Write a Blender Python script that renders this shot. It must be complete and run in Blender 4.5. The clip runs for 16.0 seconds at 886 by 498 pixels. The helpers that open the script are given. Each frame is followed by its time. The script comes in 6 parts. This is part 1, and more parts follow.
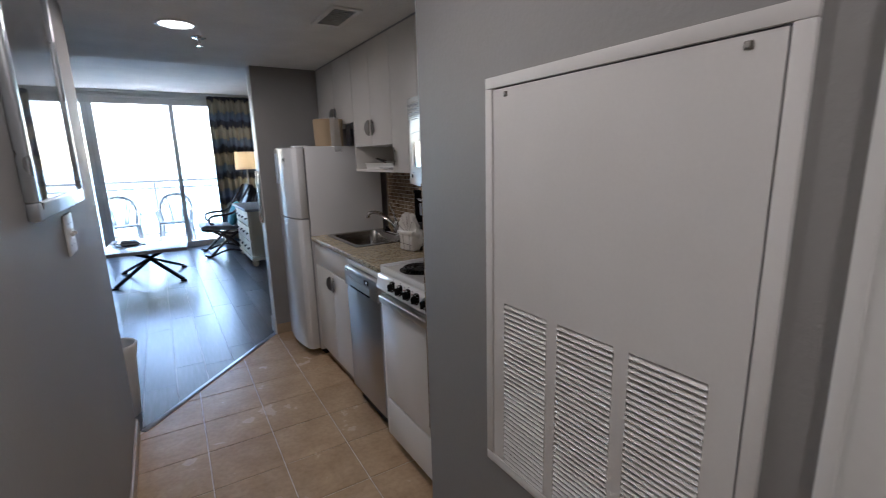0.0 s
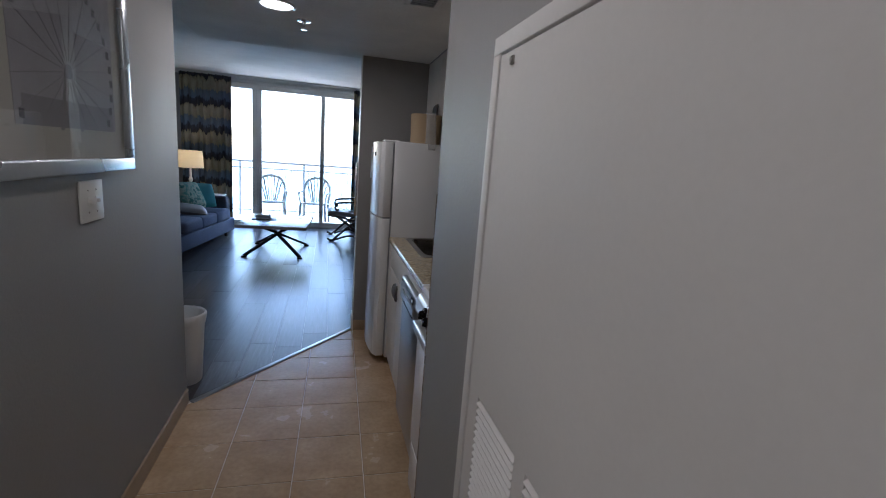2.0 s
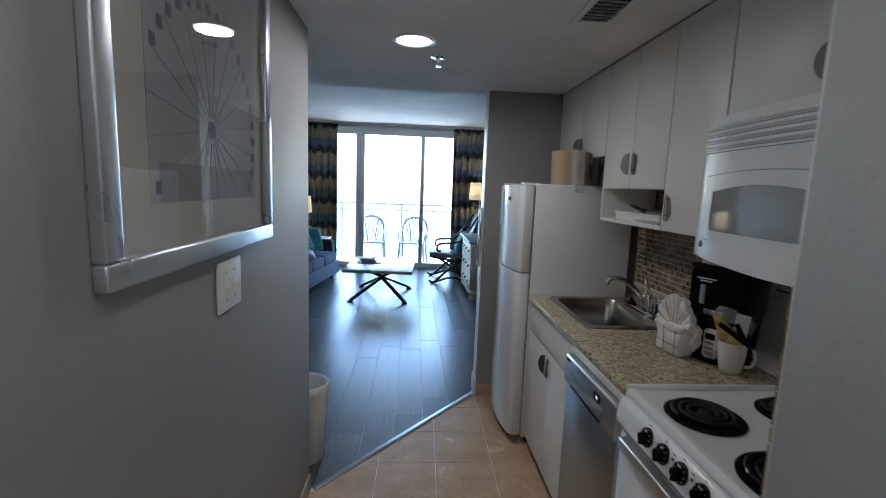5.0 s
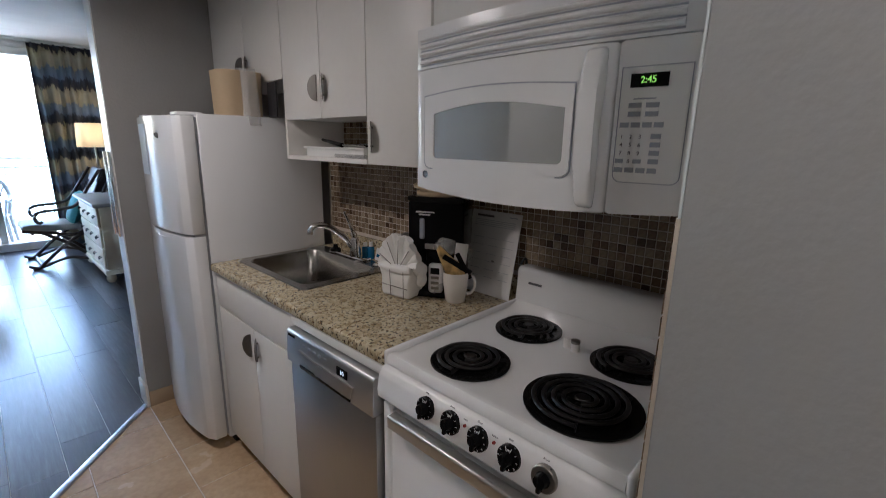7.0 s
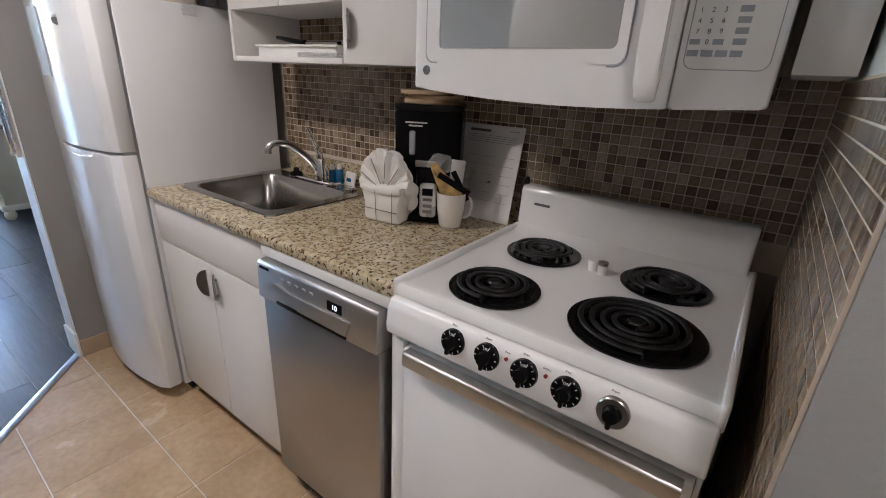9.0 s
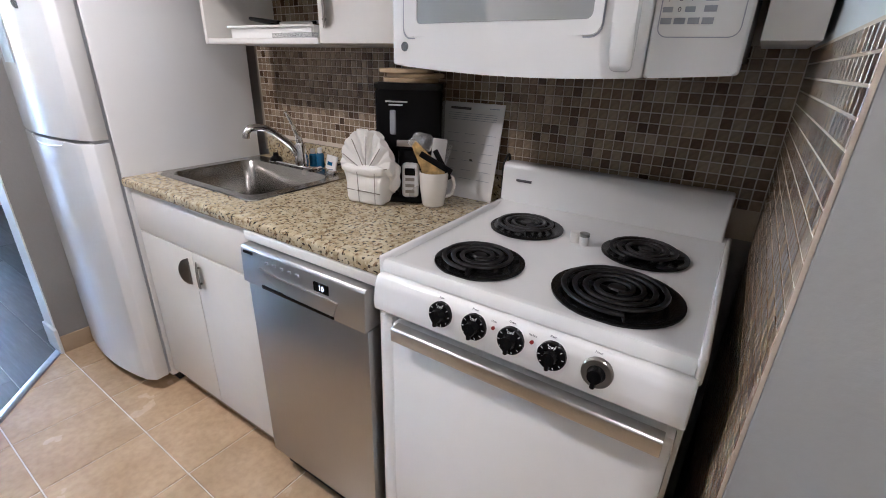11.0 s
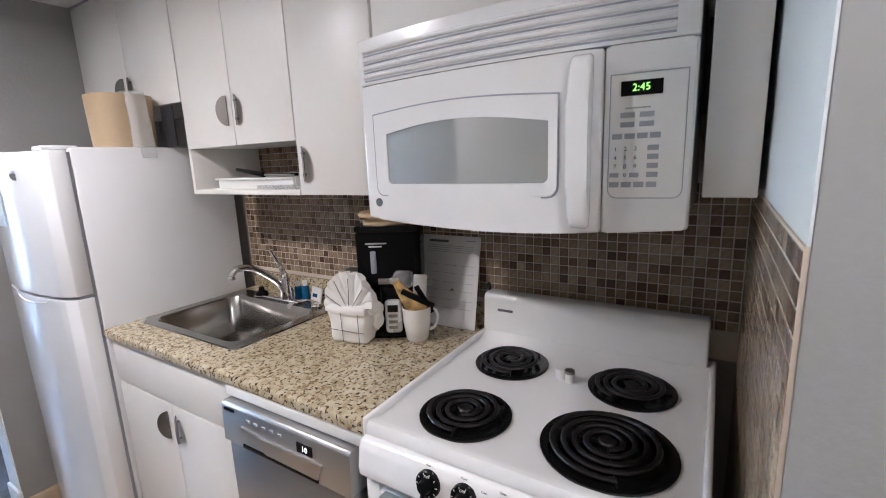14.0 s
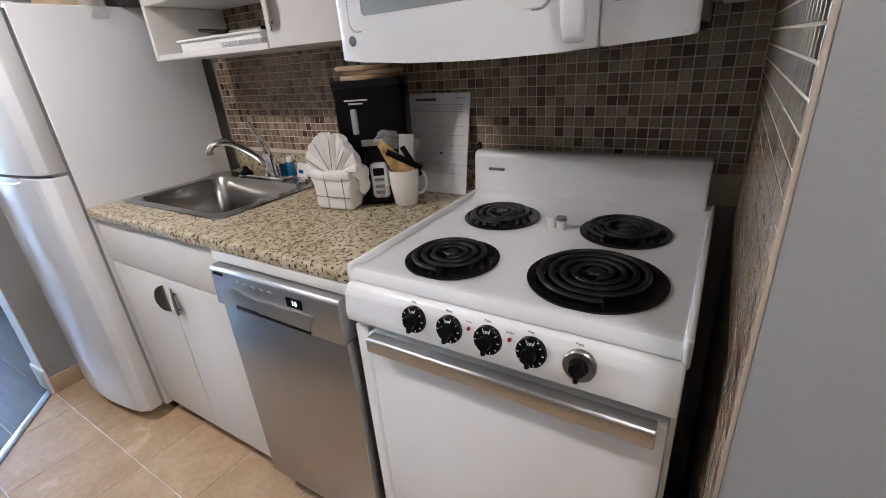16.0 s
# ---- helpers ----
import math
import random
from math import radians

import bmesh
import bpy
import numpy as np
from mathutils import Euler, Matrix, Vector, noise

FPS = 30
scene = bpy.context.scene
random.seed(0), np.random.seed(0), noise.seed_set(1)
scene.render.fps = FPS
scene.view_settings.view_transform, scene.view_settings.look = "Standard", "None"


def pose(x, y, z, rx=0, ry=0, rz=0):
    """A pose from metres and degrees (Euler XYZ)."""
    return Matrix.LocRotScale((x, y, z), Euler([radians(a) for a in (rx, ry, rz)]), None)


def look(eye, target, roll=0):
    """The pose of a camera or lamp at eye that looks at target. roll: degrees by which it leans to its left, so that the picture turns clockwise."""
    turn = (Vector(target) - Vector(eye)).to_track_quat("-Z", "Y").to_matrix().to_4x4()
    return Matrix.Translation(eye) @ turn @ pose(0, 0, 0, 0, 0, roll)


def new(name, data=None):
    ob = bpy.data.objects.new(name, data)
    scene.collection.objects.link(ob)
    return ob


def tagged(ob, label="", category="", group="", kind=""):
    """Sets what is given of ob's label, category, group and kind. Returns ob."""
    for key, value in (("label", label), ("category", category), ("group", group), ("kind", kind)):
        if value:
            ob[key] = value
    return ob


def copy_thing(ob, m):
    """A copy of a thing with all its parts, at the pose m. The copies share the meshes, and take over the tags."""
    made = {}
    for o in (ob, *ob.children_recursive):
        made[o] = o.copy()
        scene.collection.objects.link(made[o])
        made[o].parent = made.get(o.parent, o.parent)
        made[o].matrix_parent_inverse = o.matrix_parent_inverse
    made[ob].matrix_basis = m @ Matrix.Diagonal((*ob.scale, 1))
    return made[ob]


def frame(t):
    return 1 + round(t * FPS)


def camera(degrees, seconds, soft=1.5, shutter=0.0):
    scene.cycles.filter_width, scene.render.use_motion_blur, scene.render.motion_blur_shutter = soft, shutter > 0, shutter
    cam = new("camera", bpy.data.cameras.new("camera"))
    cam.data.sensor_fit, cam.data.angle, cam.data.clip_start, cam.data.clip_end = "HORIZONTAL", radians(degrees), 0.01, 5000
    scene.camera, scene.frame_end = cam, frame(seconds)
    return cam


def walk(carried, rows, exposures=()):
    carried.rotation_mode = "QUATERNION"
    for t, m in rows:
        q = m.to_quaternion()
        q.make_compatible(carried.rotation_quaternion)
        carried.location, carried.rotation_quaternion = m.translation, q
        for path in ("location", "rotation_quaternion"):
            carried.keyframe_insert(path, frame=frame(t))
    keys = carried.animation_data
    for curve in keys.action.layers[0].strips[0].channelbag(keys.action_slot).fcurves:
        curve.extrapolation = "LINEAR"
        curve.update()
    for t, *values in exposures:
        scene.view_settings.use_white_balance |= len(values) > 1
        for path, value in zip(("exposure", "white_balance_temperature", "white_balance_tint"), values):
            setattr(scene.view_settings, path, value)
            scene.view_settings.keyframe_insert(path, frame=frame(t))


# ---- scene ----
cam = camera(89.7, 16.0, soft=0.9, shutter=0.3)
PATH = [
    (0, (0.746, 1.129, 1.446), (1.79, 2.786, 1.04), -1.5),
    (0.5, (0.812, 1.168, 1.446), (1.538, 2.991, 1.062), -0.3),
    (1, (0.897, 1.174, 1.451), (1.302, 3.093, 1.057), 3.8),
    (1.5, (1.069, 1.293, 1.446), (1.459, 3.214, 1.052), 3.9),
    (2, (1.216, 1.353, 1.442), (1.723, 3.248, 1.053), 4.5),
    (2.5, (1.262, 1.375, 1.421), (1.669, 3.287, 0.996), 5.4),
    (3, (1.293, 1.368, 1.413), (1.637, 3.283, 0.947), 5.2),
    (3.2, (1.303, 1.375, 1.401), (1.634, 3.289, 0.923), 4.7),
    (5.3, (0.937, 1.964, 1.514), (1.065, 3.945, 1.265), 2.1),
    (5.5, (0.95, 2.041, 1.521), (1.278, 3.999, 1.281), 1.6),
    (6, (0.962, 2.137, 1.52), (1.877, 3.9, 1.288), 0.4),
    (6.5, (0.966, 2.224, 1.48), (2.309, 3.663, 1.122), 2.5),
    (7, (0.975, 2.26, 1.437), (2.38, 3.607, 0.977), 1.0),
    (7.5, (0.961, 2.322, 1.379), (2.316, 3.637, 0.722), 1.8),
    (8, (0.991, 2.36, 1.367), (2.342, 3.672, 0.693), 1.2),
    (8.5, (0.998, 2.439, 1.372), (2.361, 3.739, 0.699), -1.6),
    (9, (0.978, 2.486, 1.337), (2.499, 3.569, 0.619), 2.8),
    (9.5, (0.949, 2.475, 1.317), (2.47, 3.553, 0.593), 4.2),
    (9.7, (0.94, 2.481, 1.302), (2.452, 3.56, 0.561), 5.0),
    (11.8, (1.006, 2.461, 1.37), (2.589, 3.433, 0.629), -0.7),
    (12, (1.02, 2.455, 1.402), (2.645, 3.439, 0.774), -0.8),
    (12.5, (1.038, 2.447, 1.452), (2.707, 3.432, 0.958), -0.3),
    (13, (1.025, 2.45, 1.463), (2.696, 3.452, 1.016), -1.4),
    (13.5, (1.017, 2.449, 1.469), (2.693, 3.46, 1.062), -1.9),
    (14, (1.0, 2.466, 1.449), (2.662, 3.508, 1.059), -2.3),
    (14.5, (1.0, 2.494, 1.346), (2.586, 3.546, 0.732), -1.5),
    (15, (1.023, 2.467, 1.302), (2.565, 3.492, 0.546), -3.3),
    (15.5, (1.035, 2.453, 1.306), (2.579, 3.461, 0.53), -4.1),
    (16, (1.033, 2.453, 1.308), (2.573, 3.453, 0.514), -4.4),
]
EXPOSURES = [(0.0, 3.8, 5600, 15), (0.5, 3.65, 5580, 15), (1.0, 3.25, 5520, 15), (2.0, 3.32, 5480, 14), (3.0, 3.38, 5460, 13), (5.5, 3.85, 5300, 8), (6.0, 3.85, 5350, 8), (7.0, 4.25, 5650, 14), (8.5, 4.5, 5500, 14), (9.0, 4.95, 5750, 15), (9.5, 5.4, 5600, 14), (12.0, 5.45, 5450, 15), (14.0, 5.5, 5450, 15), (15.0, 5.25, 5500, 14), (16.0, 5.3, 5550, 14)]
walk(cam, [(t, look(eye, target, roll)) for t, eye, target, roll in PATH], EXPOSURES)

# ---- light ----
world = bpy.data.worlds.new("sky")
scene.world = world
world.use_nodes = True
wn = world.node_tree.nodes
sky = wn.new("ShaderNodeTexSky")
sky.sky_type = "NISHITA"
sky.sun_disc = False
sky.sun_elevation, sky.sun_rotation = radians(74), radians(25)
sky.air_density, sky.dust_density = 1.2, 0.7
wn["Background"].inputs[1].default_value = 0.16
world.node_tree.links.new(sky.outputs[0], wn["Background"].inputs[0])

sun = new("sun", bpy.data.lights.new("sun", "SUN"))
sun.data.energy, sun.data.angle, sun.data.color = 2.0, radians(0.6), (1.0, 0.95, 0.88)
sun.matrix_world = look((1.165, 2.498, 9.613), (0, 0, 0))


def area(name, at, to, sx, sy, watts, color, spread=180):
    """A rectangular lamp at a place where the flat has a light or an opening."""
    lamp = bpy.data.lights.new(name, "AREA")
    lamp.shape, lamp.size, lamp.size_y, lamp.energy, lamp.color, lamp.spread = "RECTANGLE", sx, sy, watts, color, radians(spread)
    ob = new(name, lamp)
    ob.matrix_world = look(at, to)
    return ob


def downlight_lamp(name, x, y, z, watts):
    lamp = bpy.data.lights.new(name, "AREA")
    lamp.shape, lamp.size, lamp.energy, lamp.color = "DISK", 0.15, watts, (1.0, 0.86, 0.72)
    lamp.spread = radians(175)
    ob = new(name, lamp)
    ob.location = (x, y, z)
    return ob


def bulb(name, x, y, z, watts):
    lamp = bpy.data.lights.new(name, "POINT")
    lamp.energy, lamp.color, lamp.shadow_soft_size = watts, (1.0, 0.85, 0.66), 0.04
    ob = new(name, lamp)
    ob.location = (x, y, z)
    return ob


downlight_lamp("downlight_lamp", 0.937, 3.99, 2.148, 0.52)
# The passage and entry lamps are unseen, added to brighten panel and walls.
downlight_lamp("passage_fill_lamp", 0.98, 2.05, 2.148, 0.23)
downlight_lamp("entry_fill_lamp", 0.80, 0.70, 2.148, 0.43)
bulb("bedside_bulb", -0.93, 9.40, 1.17, 0.30)
bulb("corner_bulb", 2.10, 9.60, 1.48, 0.30)

# ---- materials ----
def nodes_of(name):
    m = bpy.data.materials.new(name)
    m.use_nodes = True
    n = m.node_tree.nodes
    return m, n, m.node_tree.links, n["Principled BSDF"]


def noise_node(n, l, scale, detail=4.0, stretch=(1, 1, 1), rough=0.55):
    tc = n.new("ShaderNodeTexCoord")
    mp = n.new("ShaderNodeMapping")
    mp.inputs["Scale"].default_value = stretch
    nz = n.new("ShaderNodeTexNoise")
    nz.inputs["Scale"].default_value, nz.inputs["Detail"].default_value = scale, detail
    nz.inputs["Roughness"].default_value = rough
    l.new(tc.outputs["Object"], mp.inputs["Vector"])
    l.new(mp.outputs[0], nz.inputs["Vector"])
    return nz


def ramp(n, l, source, stops):
    r = n.new("ShaderNodeValToRGB")
    while len(r.color_ramp.elements) < len(stops):
        r.color_ramp.elements.new(0.5)
    for e, (p, c) in zip(r.color_ramp.elements, stops):
        e.position, e.color = p, (*c, 1)
    l.new(source, r.inputs[0])
    return r


def mix(n, l, fac, a, b, mode="MIX"):
    m = n.new("ShaderNodeMix")
    m.data_type, m.blend_type = "RGBA", mode
    for sock, v in ((m.inputs[0], fac), (m.inputs[6], a), (m.inputs[7], b)):
        if isinstance(v, (int, float)):
            sock.default_value = v
        elif isinstance(v, tuple):
            sock.default_value = (*v, 1)
        else:
            l.new(v, sock)
    return m.outputs[2]


def bump(n, l, bsdf, height, strength, distance=0.002):
    b = n.new("ShaderNodeBump")
    b.inputs["Strength"].default_value, b.inputs["Distance"].default_value = strength, distance
    l.new(height, b.inputs["Height"])
    l.new(b.outputs[0], bsdf.inputs["Normal"])


def surface(name, color, rough=0.5, metal=0.0, var=0.06, grain=60.0, blotch=2.5, relief=0.1, depth=0.001, stretch=(1, 1, 1),
            coat=0.0, rvar=0.08, emit=None, trans=0.0, ior=1.5, sss=0.0):
    """One everyday surface: a base colour that varies at two scales, uneven gloss and fine relief."""
    m, n, l, p = nodes_of(name)
    big = noise_node(n, l, blotch, 3)
    fine = noise_node(n, l, grain, 5, stretch)
    lo = tuple(max(0.0, c * (1 - var)) for c in color)
    hi = tuple(min(1.0, c * (1 + var)) for c in color)
    a = ramp(n, l, big.outputs[0], [(0.3, lo), (0.7, hi)])
    b = ramp(n, l, fine.outputs[0], [(0.3, (1 - var,) * 3), (0.7, (1 + 0.0 * var,) * 3)])
    l.new(mix(n, l, 0.6, a.outputs[0], b.outputs[0], "MULTIPLY"), p.inputs["Base Color"])
    r = ramp(n, l, big.outputs[0], [(0.25, (max(0.02, rough - rvar),) * 3), (0.75, (min(1, rough + rvar),) * 3)])
    l.new(r.outputs[0], p.inputs["Roughness"])
    p.inputs["Metallic"].default_value = metal
    p.inputs["Coat Weight"].default_value = coat
    p.inputs["Coat Roughness"].default_value = 0.08
    p.inputs["Transmission Weight"].default_value = trans
    p.inputs["IOR"].default_value = ior
    if sss:
        p.inputs["Subsurface Weight"].default_value = sss
    if emit:
        p.inputs["Emission Color"].default_value = (*emit[0], 1)
        p.inputs["Emission Strength"].default_value = emit[1]
    if relief:
        bump(n, l, p, fine.outputs[0], relief, depth)
    return m


M = {}
M["wall"] = surface("grey_wall_paint", (0.292, 0.287, 0.279), 0.58, var=0.05, grain=95, relief=0.36, depth=0.0025)
M["ceiling"] = surface("ceiling_texture", (0.82, 0.81, 0.78), 0.9, var=0.08, grain=70, relief=0.8, depth=0.006)
M["ceiling_white"] = surface("white_ceiling_texture", (0.86, 0.86, 0.83), 0.9, var=0.05, grain=70, relief=0.8, depth=0.006)
M["pale_recess"] = surface("pale_recess_side", (0.62, 0.66, 0.67), 0.5, var=0.04, grain=85, relief=0.2, depth=0.002)
M["trim"] = surface("white_trim_paint", (0.74, 0.74, 0.72), 0.4, var=0.04, relief=0.08)
M["door_paint"] = surface("white_panel_paint", (0.76, 0.75, 0.73), 0.5, var=0.04, grain=130, relief=0.15)
M["laminate_white"] = surface("white_cabinet_laminate", (0.76, 0.745, 0.71), 0.38, var=0.03, grain=40, relief=0.04)
M["appliance"] = surface("white_appliance_enamel", (0.80, 0.80, 0.79), 0.22, var=0.02, grain=20, relief=0.02, coat=0.4, rvar=0.05)
M["fridge"] = surface("white_fridge_steel", (0.74, 0.75, 0.76), 0.2, var=0.02, grain=260, relief=0.02, depth=0.0003, rvar=0.03)
M["plastic_white"] = surface("white_plastic", (0.78, 0.78, 0.75), 0.35, var=0.03)
M["black"] = surface("black_plastic", (0.005, 0.005, 0.0055), 0.2, var=0.2, relief=0.03, ior=1.22)
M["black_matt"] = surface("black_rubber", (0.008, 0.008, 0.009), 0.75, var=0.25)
M["enamel_black"] = surface("black_enamel", (0.006, 0.006, 0.006), 0.22, var=0.1, relief=0.02, ior=1.32)
M["coil"] = surface("burner_coil", (0.016, 0.015, 0.015), 0.42, 0.4, var=0.3, grain=90)
M["steel"] = surface("brushed_steel", (0.50, 0.49, 0.47), 0.33, 1.0, var=0.07, grain=40, stretch=(1, 1, 24), relief=0.06, depth=0.0004)
M["steel_dw"] = surface("brushed_steel_door", (0.42, 0.41, 0.40), 0.36, 1.0, var=0.06, grain=16, stretch=(1, 40, 1), relief=0.05, depth=0.0004)
M["steel_panel"] = surface("grey_steel_panel", (0.42, 0.42, 0.42), 0.38, 0.9, var=0.05, grain=16, stretch=(1, 40, 1), relief=0.04)
M["sink"] = surface("sink_steel", (0.40, 0.385, 0.36), 0.24, 1.0, var=0.1, grain=120, relief=0.05)
M["chrome"] = surface("chrome", (0.75, 0.75, 0.75), 0.08, 1.0, var=0.02, relief=0.0)
M["nickel"] = surface("satin_nickel", (0.30, 0.285, 0.265), 0.34, 1.0, var=0.12, grain=80)
M["silver_frame"] = surface("silver_frame", (0.62, 0.66, 0.70), 0.28, 0.85, var=0.08, grain=60)
M["grout_floor"] = surface("floor_grout", (0.72, 0.65, 0.54), 0.9, var=0.15, grain=200, relief=0.4)
M["grout_wall"] = surface("mosaic_grout", (0.58, 0.51, 0.42), 0.9, var=0.12, grain=200, relief=0.4)
M["rail"] = surface("rail_paint", (0.34, 0.345, 0.35), 0.45)
M["resin"] = surface("grey_resin", (0.28, 0.29, 0.285), 0.45, var=0.05)
M["concrete"] = surface("balcony_concrete", (0.45, 0.44, 0.42), 0.85, var=0.12, grain=30, relief=0.4)
M["darkwood"] = surface("dark_stained_wood", (0.035, 0.026, 0.022), 0.35, var=0.3, grain=30, stretch=(1, 1, 8), relief=0.15, coat=0.3)
M["cream"] = surface("cream_wood_paint", (0.76, 0.67, 0.52), 0.45, var=0.06, grain=45, relief=0.1)
M["greytop"] = surface("grey_washed_wood", (0.30, 0.29, 0.28), 0.45, var=0.2, grain=24, stretch=(1, 6, 1), relief=0.2)
M["tabletop"] = surface("pale_table_wood", (0.50, 0.44, 0.38), 0.3, var=0.1, grain=20, stretch=(8, 1, 1), relief=0.08, coat=0.3)
M["iron"] = surface("black_iron", (0.02, 0.02, 0.022), 0.45, 0.5, var=0.2)
M["sofa"] = surface("blue_grey_upholstery", (0.10, 0.13, 0.22), 0.92, var=0.12, grain=320, relief=0.6, depth=0.002)
M["sofa_dark"] = surface("navy_upholstery", (0.03, 0.035, 0.06), 0.9, var=0.15, grain=320, relief=0.6, depth=0.002)
M["teal"] = surface("teal_fabric", (0.05, 0.24, 0.27), 0.9, var=0.2, grain=260, relief=0.5)
M["leather"] = surface("grey_leather", (0.22, 0.23, 0.24), 0.45, var=0.12, grain=140, relief=0.3)
M["leather_dark"] = surface("dark_leather", (0.03, 0.03, 0.035), 0.45, var=0.2, grain=140, relief=0.3)
M["cardboard"] = surface("cardboard", (0.46, 0.35, 0.22), 0.85, var=0.1, grain=60, stretch=(1, 1, 5), relief=0.2)
M["cotton"] = surface("white_towel_cotton", (0.80, 0.78, 0.74), 0.95, var=0.06, grain=420, relief=0.7, depth=0.002, sss=0.0)
M["stitch"] = surface("brown_towel_stripe", (0.22, 0.19, 0.17), 0.95, var=0.15, grain=300, relief=0.4)
M["ceramic"] = surface("white_ceramic", (0.78, 0.75, 0.70), 0.18, var=0.03, relief=0.02, coat=0.3)
M["paper"] = surface("paper", (0.72, 0.71, 0.69), 0.5, var=0.04, coat=0.25)
# Dark grey for print, and for the shade sheet behind the louvres.
M["ink"] = surface("ink_and_gap_shade", (0.10, 0.10, 0.11), 0.6)
M["button"] = surface("grey_button_print", (0.34, 0.36, 0.40), 0.45, var=0.05)
M["window_glint"] = surface("pale_blue_window_glint", (0.50, 0.58, 0.66), 0.5, var=0.08)
M["red"] = surface("red_lens", (0.20, 0.012, 0.010), 0.3)
M["filter"] = surface("tan_filter_paper", (0.55, 0.41, 0.25), 0.85, var=0.15, grain=60, relief=0.3)
M["kraft"] = surface("gold_stirrer_wrap", (0.60, 0.40, 0.15), 0.6, var=0.55, grain=90, relief=0.3, blotch=30)
M["soap_blue"] = surface("blue_soap", (0.02, 0.16, 0.34), 0.15, var=0.1, trans=0.35)
M["binliner"] = surface("white_bin_plastic", (0.75, 0.76, 0.77), 0.4, var=0.05)
M["pad_silver"] = surface("silver_plastic", (0.66, 0.67, 0.68), 0.3, 0.35, var=0.04)
M["mat_board"] = surface("picture_mat", (0.48, 0.47, 0.42), 0.9, var=0.03)
M["print_sky"] = surface("print_sky", (0.36, 0.36, 0.39), 0.8, var=0.14, blotch=4.0)
M["print_dark"] = surface("print_grey", (0.09, 0.09, 0.11), 0.8, var=0.2)
M["print_mid"] = surface("print_mid_grey", (0.24, 0.24, 0.26), 0.8, var=0.15)
M["screen_green"] = surface("clock_digits", (0.2, 0.5, 0.1), 0.4, relief=0, emit=((0.45, 1.0, 0.15), 0.045))
M["screen_white"] = surface("display_digits", (0.6, 0.7, 0.8), 0.4, relief=0, emit=((0.8, 0.9, 1.0), 0.05))
M["lamp_glow"] = surface("downlight_lens", (0.9, 0.88, 0.84), 0.5, relief=0, emit=((1.0, 0.94, 0.86), 0.5))
M["threshold"] = surface("aluminium_strip", (0.42, 0.44, 0.47), 0.35, 0.85, var=0.1, stretch=(1, 1, 1))
M["tile_base"] = surface("tile_baseboard", (0.40, 0.30, 0.20), 0.45, var=0.1, grain=20, relief=0.15)
M["sand"] = surface("bounce_ground", (0.52, 0.46, 0.36), 0.9, var=0.08, grain=0.6, blotch=0.02, relief=0.2)
M["cable"] = surface("black_cable", (0.01, 0.01, 0.01), 0.5)


def glass(name, color=(1, 1, 1), rough=0.0):
    m, n, l, p = nodes_of(name)
    p.inputs["Base Color"].default_value = (*color, 1)
    p.inputs["Roughness"].default_value = rough
    p.inputs["Transmission Weight"].default_value = 1.0
    p.inputs["IOR"].default_value = 1.45
    return m


def thin_glass(name, tint=(1, 1, 1), gloss=0.08):
    """Flat pane: clear, with a mirror gloss that grows towards grazing angles."""
    m, n, l, p = nodes_of(name)
    n.remove(p)
    t, g, x, f = n.new("ShaderNodeBsdfTransparent"), n.new("ShaderNodeBsdfGlossy"), n.new("ShaderNodeMixShader"), n.new("ShaderNodeLayerWeight")
    t.inputs[0].default_value = (*tint, 1)
    g.inputs["Roughness"].default_value = 0.01
    f.inputs[0].default_value = 0.5
    power, span = n.new("ShaderNodeMath"), n.new("ShaderNodeMath")
    power.operation, span.operation = "POWER", "MULTIPLY_ADD"
    power.inputs[1].default_value = 4.0
    span.inputs[1].default_value, span.inputs[2].default_value = 0.9, gloss * 0.5
    l.new(f.outputs["Facing"], power.inputs[0])
    l.new(power.outputs[0], span.inputs[0])
    l.new(span.outputs[0], x.inputs[0])
    l.new(t.outputs[0], x.inputs[1])
    l.new(g.outputs[0], x.inputs[2])
    l.new(x.outputs[0], n["Material Output"].inputs[0])
    return m


M["pane"] = thin_glass("window_glass")
M["picture_glass"] = thin_glass("picture_glass")
frosted, fn, fl0, fp0 = nodes_of("crinkled_film")
fp0.inputs["Base Color"].default_value, fp0.inputs["Roughness"].default_value, fp0.inputs["Alpha"].default_value = (0.80, 0.80, 0.79, 1), 0.2, 0.28
bump(fn, fl0, fp0, noise_node(fn, fl0, 60, 4).outputs[0], 0.8, 0.006)
M["bag_film"] = frosted
M["clear_film"] = thin_glass("clear_film", (0.86, 0.86, 0.86), 0.3)


def floor_tile_material():
    m, n, l, p = nodes_of("beige_floor_tile")
    info = n.new("ShaderNodeObjectInfo")
    big, fine = noise_node(n, l, 5, 4), noise_node(n, l, 42, 6)
    a = ramp(n, l, big.outputs[0], [(0.3, (0.46, 0.325, 0.19)), (0.7, (0.60, 0.445, 0.28))])
    b = ramp(n, l, fine.outputs[0], [(0.3, (0.82, 0.80, 0.78)), (0.6, (1, 1, 1))])
    c = ramp(n, l, info.outputs["Random"], [(0.0, (0.90, 0.89, 0.87)), (1.0, (1, 1, 1))])
    col = mix(n, l, 1.0, mix(n, l, 0.8, a.outputs[0], b.outputs[0], "MULTIPLY"), c.outputs[0], "MULTIPLY")
    l.new(col, p.inputs["Base Color"])
    r = ramp(n, l, big.outputs[0], [(0.2, (0.23,) * 3), (0.8, (0.29,) * 3)])
    l.new(r.outputs[0], p.inputs["Roughness"])
    bump(n, l, p, fine.outputs[0], 0.25, 0.002)
    return m


